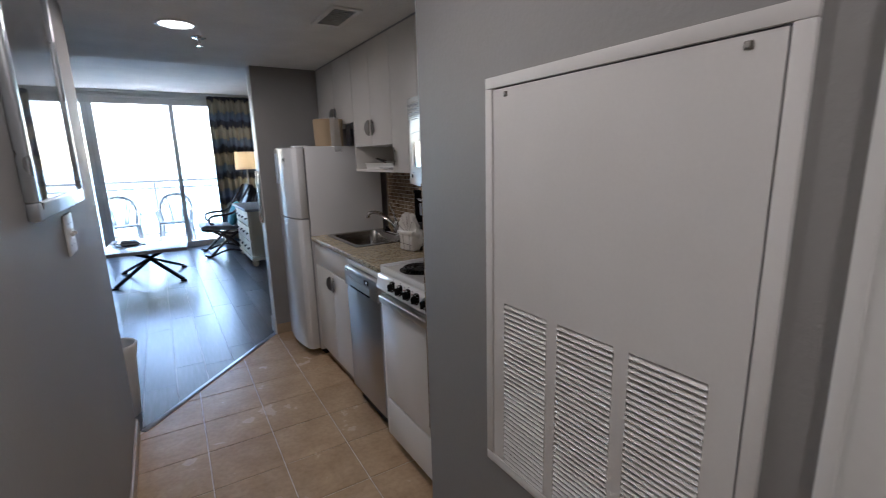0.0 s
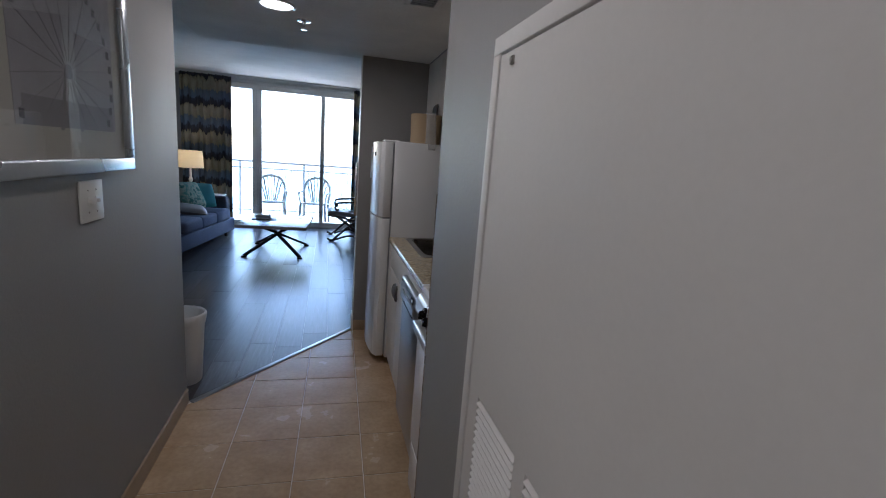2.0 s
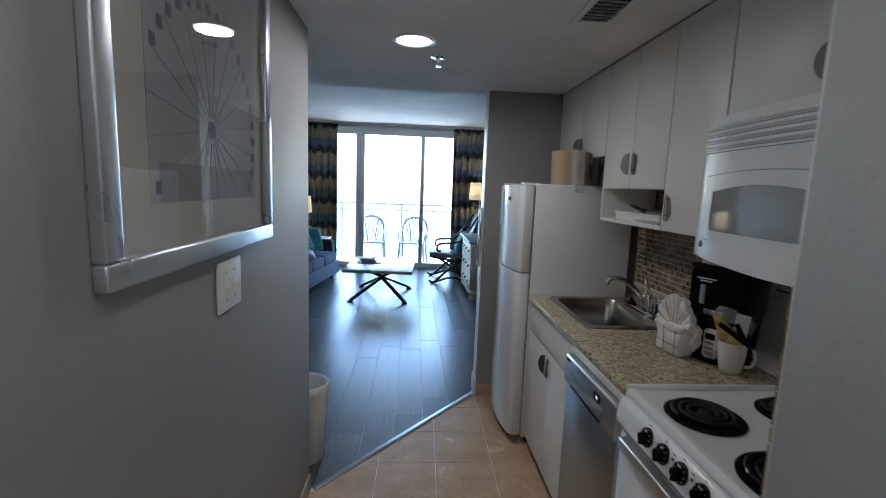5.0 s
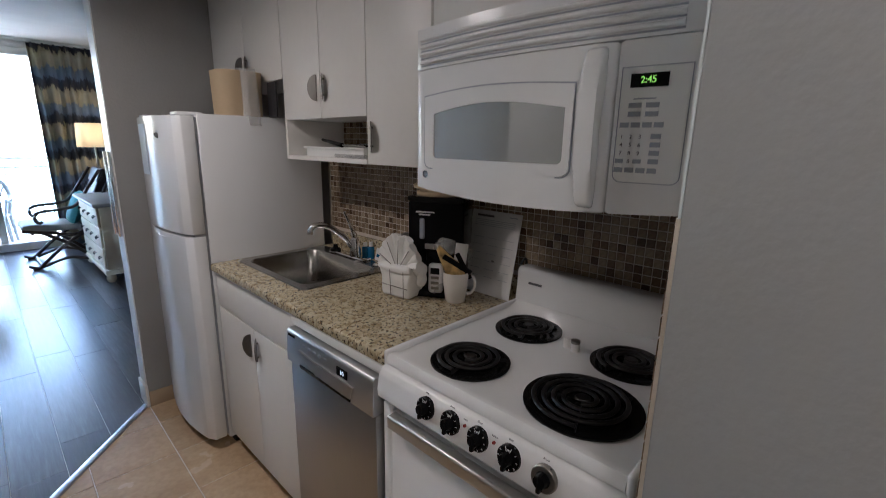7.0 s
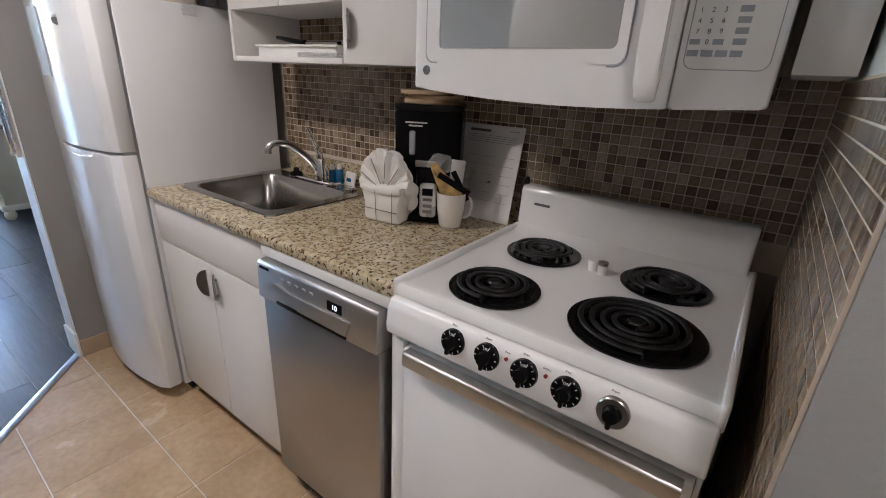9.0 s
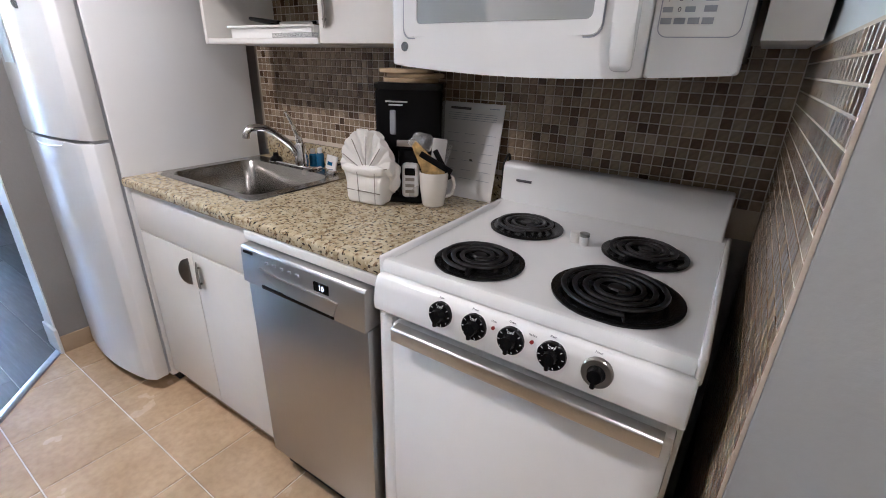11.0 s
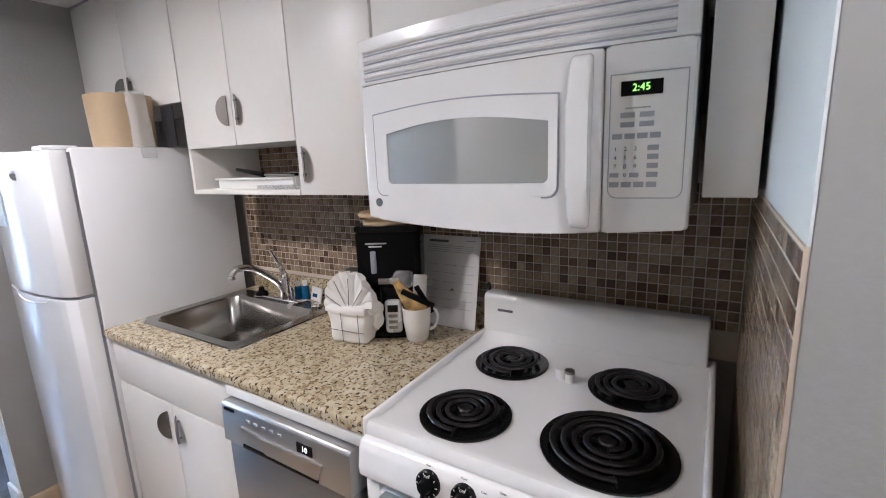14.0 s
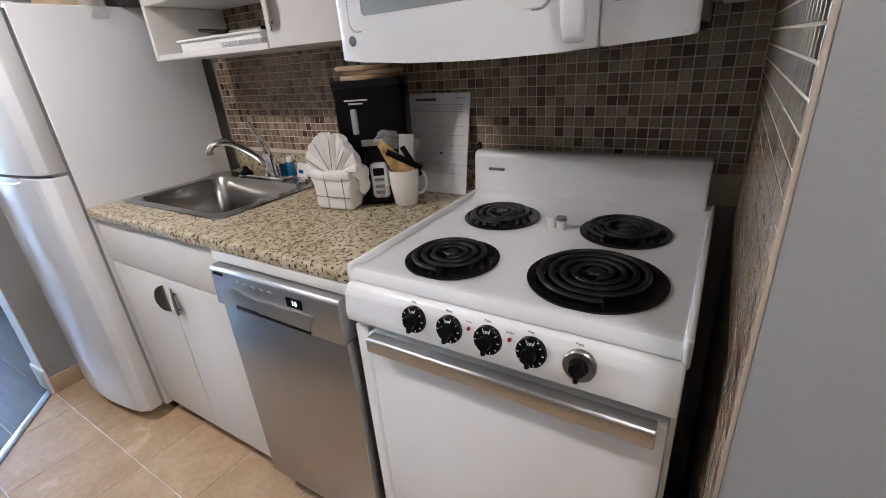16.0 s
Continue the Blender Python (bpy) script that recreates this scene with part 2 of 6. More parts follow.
def plank_material():
    m, n, l, p = nodes_of("dark_laminate_plank")
    info = n.new("ShaderNodeObjectInfo")
    grain, big = noise_node(n, l, 9, 7, (7, 0.5, 1), 0.65), noise_node(n, l, 1.7, 3)
    a = ramp(n, l, grain.outputs[0], [(0.25, (0.037, 0.037, 0.039)), (0.55, (0.078, 0.078, 0.083)), (0.8, (0.130, 0.130, 0.137))])
    c = ramp(n, l, info.outputs["Random"], [(0.0, (0.46, 0.46, 0.48)), (0.5, (0.85, 0.84, 0.85)), (1.0, (1.4, 1.4, 1.43))])
    l.new(mix(n, l, 1.0, a.outputs[0], c.outputs[0], "MULTIPLY"), p.inputs["Base Color"])
    r = ramp(n, l, big.outputs[0], [(0.2, (0.285,) * 3), (0.8, (0.305,) * 3)])
    l.new(r.outputs[0], p.inputs["Roughness"])
    bump(n, l, p, grain.outputs[0], 0.015, 0.0003)
    return m


def granite_material():
    m, n, l, p = nodes_of("tan_granite")
    a, b, c, d, e = noise_node(n, l, 34, 4), noise_node(n, l, 105, 1.5), noise_node(n, l, 70, 3), noise_node(n, l, 7, 3), noise_node(n, l, 80, 2)
    base = ramp(n, l, a.outputs[0], [(0.36, (0.33, 0.26, 0.15)), (0.50, (0.48, 0.41, 0.27)), (0.62, (0.57, 0.51, 0.37))])
    pale = ramp(n, l, c.outputs[0], [(0.53, (0, 0, 0)), (0.58, (1, 1, 1))])
    dark = ramp(n, l, b.outputs[0], [(0.365, (1, 1, 1)), (0.398, (0, 0, 0))])
    rust = ramp(n, l, e.outputs[0], [(0.355, (1, 1, 1)), (0.41, (0, 0, 0))])
    tone = ramp(n, l, d.outputs[0], [(0.3, (0.85, 0.82, 0.78)), (0.7, (1, 1, 1))])
    col = mix(n, l, pale.outputs[0], base.outputs[0], (0.56, 0.495, 0.35))
    col = mix(n, l, rust.outputs[0], col, (0.20, 0.135, 0.075))
    col = mix(n, l, dark.outputs[0], col, (0.030, 0.024, 0.020))
    l.new(mix(n, l, 1.0, col, tone.outputs[0], "MULTIPLY"), p.inputs["Base Color"])
    p.inputs["Roughness"].default_value = 0.16
    return m


def mosaic_material(joined=False):
    m, n, l, p = nodes_of("brown_mosaic_stuff" if joined else "brown_mosaic")
    src = n.new("ShaderNodeNewGeometry").outputs["Random Per Island"] if joined else n.new("ShaderNodeObjectInfo").outputs["Random"]
    col = ramp(n, l, src, [(0.0, (0.070, 0.039, 0.022)), (0.12, (0.140, 0.090, 0.054)), (0.45, (0.235, 0.168, 0.108)),
                           (0.78, (0.275, 0.205, 0.135)), (1.0, (0.36, 0.285, 0.20))])
    fine = noise_node(n, l, 70, 4)
    v = ramp(n, l, fine.outputs[0], [(0.3, (0.75, 0.75, 0.75)), (0.7, (1.1, 1.1, 1.1))])
    l.new(mix(n, l, 1.0, col.outputs[0], v.outputs[0], "MULTIPLY"), p.inputs["Base Color"])
    p.inputs["Roughness"].default_value = 0.24
    bump(n, l, p, fine.outputs[0], 0.1, 0.001)
    return m


def curtain_material():
    """Bands of sand, slate blue and navy with ragged, tree-like upper edges."""
    m, n, l, p = nodes_of("printed_curtain")
    tc, sep = n.new("ShaderNodeTexCoord"), n.new("ShaderNodeSeparateXYZ")
    l.new(tc.outputs["Object"], sep.inputs[0])

    def calc(op, a, b=0.0):
        q = n.new("ShaderNodeMath")
        q.operation = op
        for s, v in ((q.inputs[0], a), (q.inputs[1], b)):
            if isinstance(v, (int, float)):
                s.default_value = v
            else:
                l.new(v, s)
        return q.outputs[0]
    peaks = calc("PINGPONG", calc("MULTIPLY", sep.outputs[0], 1.0), 0.09)
    jag = noise_node(n, l, 26, 5, (1, 1, 0.3))
    lift = calc("ADD", calc("MULTIPLY", peaks, 0.55), calc("MULTIPLY", jag.outputs[0], 0.20))
    phase = calc("FRACT", calc("DIVIDE", calc("ADD", sep.outputs[2], lift), 0.44))
    col = ramp(n, l, phase, [(0.0, (0.035, 0.038, 0.05)), (0.16, (0.045, 0.055, 0.08)), (0.22, (0.11, 0.15, 0.22)), (0.46, (0.12, 0.15, 0.19)),
                             (0.52, (0.26, 0.235, 0.165)), (0.80, (0.33, 0.30, 0.215)), (0.90, (0.29, 0.255, 0.165)), (0.95, (0.04, 0.042, 0.05))])
    weave = noise_node(n, l, 300, 3)
    l.new(col.outputs[0], p.inputs["Base Color"])
    p.inputs["Roughness"].default_value = 0.95
    bump(n, l, p, weave.outputs[0], 0.4, 0.001)
    return m


def shade_material():
    m, n, l, p = nodes_of("linen_lampshade")
    t = n.new("ShaderNodeBsdfTranslucent")
    x = n.new("ShaderNodeMixShader")
    t.inputs[0].default_value = (0.80, 0.73, 0.58, 1)
    p.inputs["Base Color"].default_value = (0.80, 0.74, 0.62, 1)
    p.inputs["Roughness"].default_value = 0.9
    w = noise_node(n, l, 260, 3)
    bump(n, l, p, w.outputs[0], 0.3, 0.001)
    x.inputs[0].default_value = 0.6
    l.new(p.outputs[0], x.inputs[1])
    l.new(t.outputs[0], x.inputs[2])
    l.new(x.outputs[0], n["Material Output"].inputs[0])
    return m


def water_material():
    m, n, l, p = nodes_of("sea_water")
    a = noise_node(n, l, 0.02, 4)
    c = ramp(n, l, a.outputs[0], [(0.3, (0.05, 0.15, 0.19)), (0.7, (0.09, 0.21, 0.24))])
    l.new(c.outputs[0], p.inputs["Base Color"])
    p.inputs["Roughness"].default_value = 0.25
    return m


def pillow_material():
    m, n, l, p = nodes_of("leaf_print_pillow")
    a, b = noise_node(n, l, 12, 4), noise_node(n, l, 22, 3)
    c = ramp(n, l, a.outputs[0], [(0.40, (0.04, 0.14, 0.13)), (0.48, (0.30, 0.36, 0.30)), (0.60, (0.08, 0.22, 0.20))])
    l.new(c.outputs[0], p.inputs["Base Color"])
    p.inputs["Roughness"].default_value = 0.95
    bump(n, l, p, b.outputs[0], 0.3, 0.002)
    return m


M["floor_tile"], M["plank"], M["granite"], M["mosaic"], M["mosaic_stuff"] = floor_tile_material(), plank_material(), granite_material(), mosaic_material(), mosaic_material(True)
M["curtain"], M["shade"], M["water"], M["pillow"] = curtain_material(), shade_material(), water_material(), pillow_material()

# ---- mesh tools ----
def solid(name, bm, material, sharp=38):
    me = bpy.data.meshes.new(name)
    bmesh.ops.recalc_face_normals(bm, faces=bm.faces)
    bm.to_mesh(me)
    bm.free()
    me.shade_smooth()
    me.set_sharp_from_angle(angle=radians(sharp))
    me.materials.append(material)
    return me


def thing(name, label, category, at=(0, 0, 0), group="", kind=""):
    ob = new(name)
    ob.empty_display_size = 0.05
    ob.location = at
    return tagged(ob, label, category, group, kind)


def part(name, bm, material, parent=None, label=""):
    """One mesh object, its vertices given in world metres, under a thing or a part."""
    ob = new(name, solid(name, bm, material))
    if parent is not None:
        ob.parent = parent
        if parent.type == "EMPTY":
            ob.matrix_parent_inverse = Matrix.Translation(parent.location).inverted()
    return tagged(ob, label) if label else ob


def lone(name, bm, material, label, category, group="", kind=""):
    return tagged(part(name, bm, material), label, category, group, kind)


def box(bm, x0, x1, y0, y1, z0, z1, bevel=0.0, seg=2, m=None):
    mat4 = Matrix.Translation(((x0 + x1) / 2, (y0 + y1) / 2, (z0 + z1) / 2)) @ Matrix.Diagonal((x1 - x0, y1 - y0, z1 - z0, 1))
    made = bmesh.ops.create_cube(bm, size=1, matrix=(m @ mat4) if m else mat4)["verts"]
    if bevel:
        edges = list({e for v in made for e in v.link_edges})
        bmesh.ops.bevel(bm, geom=edges, offset=bevel, segments=seg, affect="EDGES", profile=0.5)
    return bm


def boxed(*args, **kw):
    return box(bmesh.new(), *args, **kw)


def rod(bm, a, b, r0, r1=None, seg=14, caps=True):
    a, b = Vector(a), Vector(b)
    d = b - a
    m = Matrix.Translation((a + b) / 2) @ d.to_track_quat("Z", "Y").to_matrix().to_4x4()
    bmesh.ops.create_cone(bm, cap_ends=caps, segments=seg, radius1=r0, radius2=r0 if r1 is None else r1, depth=d.length, matrix=m)
    return bm


def lathe(bm, profile, at=(0, 0, 0), seg=28, m=None):
    """Turns (radius, height) pairs about the vertical through at."""
    m = m or Matrix.Translation(at)
    rings = []
    for r, z in profile:
        if r < 1e-5:
            rings.append([bm.verts.new(m @ Vector((0, 0, z)))])
        else:
            rings.append([bm.verts.new(m @ Vector((r * math.cos(2 * math.pi * i / seg), r * math.sin(2 * math.pi * i / seg), z))) for i in range(seg)])
    for a, b in zip(rings, rings[1:]):
        for i in range(seg):
            j = (i + 1) % seg
            f = [a[i % len(a)], a[j % len(a)], b[j % len(b)], b[i % len(b)]]
            f = list(dict.fromkeys(f))
            if len(f) > 2:
                bm.faces.new(f)
    return bm


def tube(bm, pts, r, seg=10, closed=False, flat=1.0):
    """A round bar along a line of points; r may be a list."""
    pts = [Vector(p) for p in pts]
    rings, n = [], len(pts)
    up = Vector((0, 0, 1))
    for i, p in enumerate(pts):
        d = (pts[(i + 1) % n] - pts[i - 1]) if closed or 0 < i < n - 1 else (pts[1] - pts[0] if i == 0 else pts[-1] - pts[-2])
        d.normalize()
        ref = up if abs(d.z) < 0.97 else Vector((1, 0, 0))
        s = d.cross(ref).normalized()
        t = s.cross(d).normalized()
        q = r[i] if isinstance(r, (list, tuple)) else r
        rings.append([bm.verts.new(p + q * (math.cos(a) * s + flat * math.sin(a) * t)) for a in (2 * math.pi * k / seg for k in range(seg))])
    pairs = list(zip(rings, rings[1:])) + ([(rings[-1], rings[0])] if closed else [])
    for a, b in pairs:
        for k in range(seg):
            bm.faces.new((a[k], a[(k + 1) % seg], b[(k + 1) % seg], b[k]))
    if not closed:
        bm.faces.new(rings[0][::-1]), bm.faces.new(rings[-1])
    return bm


def prism(bm, poly, axis, lo, hi, bevel=0.0, seg=2):
    """Extrudes a flat outline along an axis. poly holds the other two coordinates in x, y, z order."""
    def at(p, v):
        return {"x": (v, p[0], p[1]), "y": (p[0], v, p[1]), "z": (p[0], p[1], v)}[axis]
    a = [bm.verts.new(at(p, lo)) for p in poly]
    b = [bm.verts.new(at(p, hi)) for p in poly]
    n = len(poly)
    faces = [bm.faces.new(a), bm.faces.new(b[::-1])]
    faces += [bm.faces.new((a[i], b[i], b[(i + 1) % n], a[(i + 1) % n])) for i in range(n)]
    if bevel:
        edges = list({e for f in faces for e in f.edges})
        bmesh.ops.bevel(bm, geom=edges, offset=bevel, segments=seg, affect="EDGES", profile=0.5)
    return bm


def curve_pts(ctrl, steps=8):
    """A smooth line through control points."""
    c = [Vector(p) for p in ctrl]
    c = [c[0] * 2 - c[1]] + c + [c[-1] * 2 - c[-2]]
    out = []
    for i in range(1, len(c) - 2):
        for k in range(steps):
            t = k / steps
            p0, p1, p2, p3 = c[i - 1:i + 3]
            out.append(0.5 * (2 * p1 + (p2 - p0) * t + (2 * p0 - 5 * p1 + 4 * p2 - p3) * t * t + (3 * p1 - p0 - 3 * p2 + p3) * t ** 3))
    return out + [c[-2]]


def letters(name, text, size, m, material, parent, depth=0.0004):
    """Printed words in the built-in font, as a thin mesh."""
    cu = bpy.data.curves.new(name, "FONT")
    cu.body, cu.size, cu.extrude, cu.align_x, cu.align_y = text, size, depth, "CENTER", "CENTER"
    tmp = bpy.data.objects.new(name, cu)
    me = bpy.data.meshes.new_from_object(tmp)
    bpy.data.objects.remove(tmp)
    me.transform(m)
    me.materials.clear()
    me.materials.append(material)
    ob = new(name, me)
    ob.parent = parent
    if parent.type == "EMPTY":
        ob.matrix_parent_inverse = Matrix.Translation(parent.location).inverted()
    return ob


# faces that look towards -x: text reads along -y, with z up
def facing_left(x, y, z):
    return Matrix.Translation((x, y, z)) @ Matrix(((0, 0, -1, 0), (-1, 0, 0, 0), (0, 1, 0, 0), (0, 0, 0, 1)))

# ---- the setting ----
SOFFIT, CEIL, WIN = 2.16, 2.59, 10.06          # kitchen ceiling, living-room ceiling, window line
LEFT, RIGHT, BACK = 0.478, 1.47, 2.25          # passage walls and the kitchen's back wall
RECESS, STUB = 2.400, 4.93                      # the kitchen recess runs between these
WEST, EAST = -1.35, 2.75                       # living-room side walls
THR_A, THR_B = Vector((0.507, 3.90)), Vector((1.452, 4.975))


def structure(name, bm, material, label, category):
    return lone(name, bm, material, label, category, kind="structure")


structure("wall_left", boxed(LEFT - 0.12, LEFT, -0.8, 3.92, 0, SOFFIT + 0.3, bevel=0.006), M["wall"], "smooth grey painted passage wall", "wall")
structure("wall_right", boxed(RIGHT, RIGHT + 0.10, -0.8, RECESS - 0.0015, 0, SOFFIT + 0.3, bevel=0.004), M["wall"], "lightly textured grey painted passage wall", "wall")
structure("wall_recess", boxed(RIGHT + 0.10, BACK, RECESS - 0.12, RECESS - 0.002, 0, SOFFIT + 0.3), M["wall"], "grey painted side wall of the kitchen recess", "wall")
# Thin pale layer over the grey recess wall, from the mosaic up.
structure("wall_recess_pale", boxed(RIGHT + 0.001, BACK, RECESS - 0.0018, RECESS + 0.0008, 1.366, SOFFIT - 0.002), M["pale_recess"], "pale blue-white layer on the recess side above the mosaic", "wall")
structure("wall_kitchen", boxed(BACK, BACK + 0.12, RECESS - 0.12, STUB, 0, SOFFIT + 0.3), M["wall"], "grey painted wall behind the kitchen units", "wall")
structure("wall_stub", boxed(1.447, EAST + 0.12, STUB, STUB + 0.13, 0, CEIL, bevel=0.006), M["wall"], "grey painted stub wall beside the refrigerator", "wall")
structure("wall_entry", boxed(LEFT - 0.12, RIGHT + 0.1, -0.92, -0.8, 0, SOFFIT + 0.3), M["wall"], "grey painted wall at the entry", "wall")
structure("wall_west", boxed(WEST - 0.12, WEST, 3.80, WIN + 0.1, 0, CEIL), M["wall"], "grey painted living room wall behind the sofa", "wall")
structure("wall_west_return", boxed(WEST, LEFT - 0.12, 3.80, 3.92, 0, CEIL), M["wall"], "grey painted living room wall", "wall")
structure("wall_east", boxed(EAST, EAST + 0.12, STUB + 0.13, WIN + 0.1, 0, CEIL), M["wall"], "grey painted living room wall behind the dresser", "wall")
structure("ceiling", boxed(LEFT - 0.12, BACK + 0.12, -0.92, STUB + 0.09, SOFFIT, SOFFIT + 0.08), M["ceiling"], "low textured off-white kitchen ceiling", "ceiling")
structure("soffit_face", boxed(LEFT - 0.12, 1.447, STUB + 0.09, STUB + 0.13, SOFFIT + 0.002, CEIL), M["ceiling"], "dropped ceiling edge above the kitchen opening", "ceiling")
structure("soffit_return", boxed(LEFT - 0.16, LEFT - 0.12, 3.92, STUB + 0.13, SOFFIT, CEIL), M["ceiling"], "dropped ceiling edge beside the passage", "ceiling")
structure("ceiling_living", boxed(WEST - 0.12, EAST + 0.12, 3.80, WIN + 0.1, CEIL, CEIL + 0.12), M["ceiling_white"], "textured white living room ceiling", "ceiling")
structure("floor", boxed(WEST - 0.12, EAST + 0.12, -0.92, WIN + 0.1, -0.12, -0.003), M["grout_floor"], "floor slab with sandy grout", "floor")

# window wall: sill, head and the masonry at the sides
structure("wall_window", boxed(WEST - 0.12, EAST + 0.12, WIN, WIN + 0.14, 2.535, CEIL), M["trim"], "white painted window head", "wall")
structure("wall_window_west", boxed(WEST - 0.12, -1.12, WIN, WIN + 0.14, 0, 2.535), M["wall"], "grey window wall behind the curtain", "wall")
structure("wall_window_east", boxed(2.30, EAST + 0.12, WIN, WIN + 0.14, 0, 2.535), M["wall"], "grey window wall behind the curtain", "wall")

win = thing("window_1", "white-framed sliding glass balcony door, closed", "window", (0.5, WIN, 0), kind="structure")
frame_parts = {"sill": (-1.12, 2.30, WIN - 0.02, WIN + 0.12, -0.008, 0.10), "head": (-1.12, 2.30, WIN - 0.03, WIN + 0.12, 2.40, 2.535)}
for nm, b in frame_parts.items():
    part(nm, boxed(*b, bevel=0.006), M["trim"], win)
part("head_ledge", boxed(-1.12, 2.30, WIN - 0.055, WIN - 0.03, 2.485, 2.53, bevel=0.006), M["trim"], win)
for x0, x1, y0, y1 in ((-1.12, -1.04, 0, 0.1), (-0.10, 0.055, -0.015, 0.06), (1.06, 1.135, 0.03, 0.10), (2.22, 2.30, 0, 0.1)):
    part("stile", boxed(x0, x1, WIN + y0, WIN + y1, 0.10, 2.40, bevel=0.005), M["trim"], win)
part("stile_groove", boxed(-0.024, -0.020, WIN - 0.017, WIN - 0.014, 0.10, 2.40), M["button"], win)
for x0, x1, y in ((-1.04, -0.10, 0.05), (0.055, 1.06, 0.03), (1.135, 2.22, 0.07)):
    g = part("pane", boxed(x0, x1, WIN + y, WIN + y + 0.006, 0.10, 2.40), M["pane"], win)
    g.visible_shadow = False
hd = bmesh.new()
box(hd, -0.02, 0.02, WIN - 0.05, WIN - 0.015, 0.93, 1.13, bevel=0.008)
part("door_pull", hd, M["plastic_white"], win)

# balcony, railing and the sea far below
structure("balcony_floor", boxed(-2.2, 3.6, WIN + 0.14, WIN + 1.75, -0.20, -0.04), M["concrete"], "pale concrete balcony floor", "floor")
structure("balcony_ceiling", boxed(-2.2, 3.6, WIN + 0.14, WIN + 1.75, 2.62, 2.80), M["concrete"], "pale concrete slab over the balcony", "ceiling")
rail = thing("balcony_railing", "white metal balcony railing with thin balusters", "railing", (0.5, WIN + 1.65, -0.04))
for z, r in ((1.12, 0.028), (0.98, 0.016), (0.08, 0.016)):
    part("rail", rod(bmesh.new(), (-2.2, WIN + 1.65, z), (3.6, WIN + 1.65, z), r), M["rail"], rail)
for i in range(5):
    part("post", rod(bmesh.new(), (-1.9 + 1.3 * i, WIN + 1.65, -0.04), (-1.9 + 1.3 * i, WIN + 1.65, 1.12), 0.024), M["rail"], rail)
bal = solid("baluster", rod(bmesh.new(), (0, 0, 0.08), (0, 0, 0.98), 0.008, seg=8), M["rail"])
for i in range(48):
    ob = new("baluster", bal)
    ob.parent = rail
    ob.location = (-2.7 + 0.12 * i, 0, 0.04)
# Unseen sand sheet, added to reflect sunlight up to the living-room ceiling.
sand = bmesh.new()
bmesh.ops.create_grid(sand, x_segments=2, y_segments=2, size=2600, matrix=Matrix.Translation((0, 2400, -24.6)))
structure("ground", sand, M["sand"], "unseen pale sand below the balcony, added to bounce light", "ground")
sea = bmesh.new()
bmesh.ops.create_grid(sea, x_segments=2, y_segments=2, size=2600, matrix=Matrix.Translation((0, 2675, -24.3)))
structure("water", sea, M["water"], "calm grey-green sea reaching the horizon", "water")

# baseboards and the metal strip between tile and laminate
structure("baseboard_passage", boxed(LEFT, LEFT + 0.012, -0.8, 3.90, 0, 0.085, bevel=0.003), M["tile_base"], "beige tile baseboard along the passage wall", "baseboard")
structure("baseboard_right", boxed(RIGHT - 0.012, RIGHT, -0.8, RECESS - 0.01, 0, 0.085, bevel=0.003), M["tile_base"], "beige tile baseboard along the passage wall", "baseboard")
structure("baseboard_stub", boxed(1.447, 1.62, STUB - 0.012, STUB, 0, 0.085, bevel=0.003), M["tile_base"], "beige tile baseboard under the stub wall", "baseboard")
structure("baseboard_corner", boxed(1.432, 1.447, STUB - 0.014, STUB + 0.13, 0, 0.13, bevel=0.004), M["trim"], "white painted baseboard at the wall end", "baseboard")
structure("baseboard_east", boxed(EAST - 0.014, EAST, STUB + 0.13, WIN, 0, 0.11, bevel=0.003), M["trim"], "white painted baseboard", "baseboard")
structure("baseboard_west", boxed(WEST, WEST + 0.014, 3.92, WIN, 0, 0.11, bevel=0.003), M["trim"], "white painted baseboard", "baseboard")
# Window light on the grey wall end is put into this white layer.
structure("trim_stub_end_lit", boxed(1.442, 1.447, STUB + 0.002, STUB + 0.128, 0.13, CEIL), M["trim"], "stub wall end face, whitened for window light", "trim")
d = (THR_B - THR_A).normalized()
ang = math.degrees(math.atan2(d.y, d.x))
mid = (THR_A + THR_B) / 2
strip = box(bmesh.new(), -0.72, 0.72, -0.018, 0.018, -0.006, 0.007, bevel=0.005, m=pose(mid.x, mid.y, 0, 0, 0, ang))
structure("trim_threshold", strip, M["threshold"], "brushed aluminium strip between tile and laminate", "threshold")


def clip(poly, n, c):
    """The part of a flat outline on the side where n . p <= c."""
    out = []
    for i, p in enumerate(poly):
        q = poly[(i + 1) % len(poly)]
        a, b = n.dot(p) - c, n.dot(q) - c
        if a <= 0:
            out.append(p)
        if (a < 0 < b) or (b < 0 < a):
            out.append(p + (q - p) * (a / (a - b)))
    return out


def slab_piece(poly, z0, z1, inset):
    """A flat piece with a small worn edge all round."""
    bm = bmesh.new()
    c = sum(poly, Vector((0, 0))) / len(poly)
    lo = [bm.verts.new((p.x, p.y, z0)) for p in poly]
    up = [bm.verts.new((p.x, p.y, z1 - inset)) for p in poly]
    tp = [bm.verts.new((p.x + (c.x - p.x) * inset / max((c - p).length, 0.01), p.y + (c.y - p.y) * inset / max((c - p).length, 0.01), z1)) for p in poly]
    n = len(poly)
    for a, b in ((lo, up), (up, tp)):
        for i in range(n):
            bm.faces.new((a[i], a[(i + 1) % n], b[(i + 1) % n], b[i]))
    bm.faces.new(tp)
    return bm

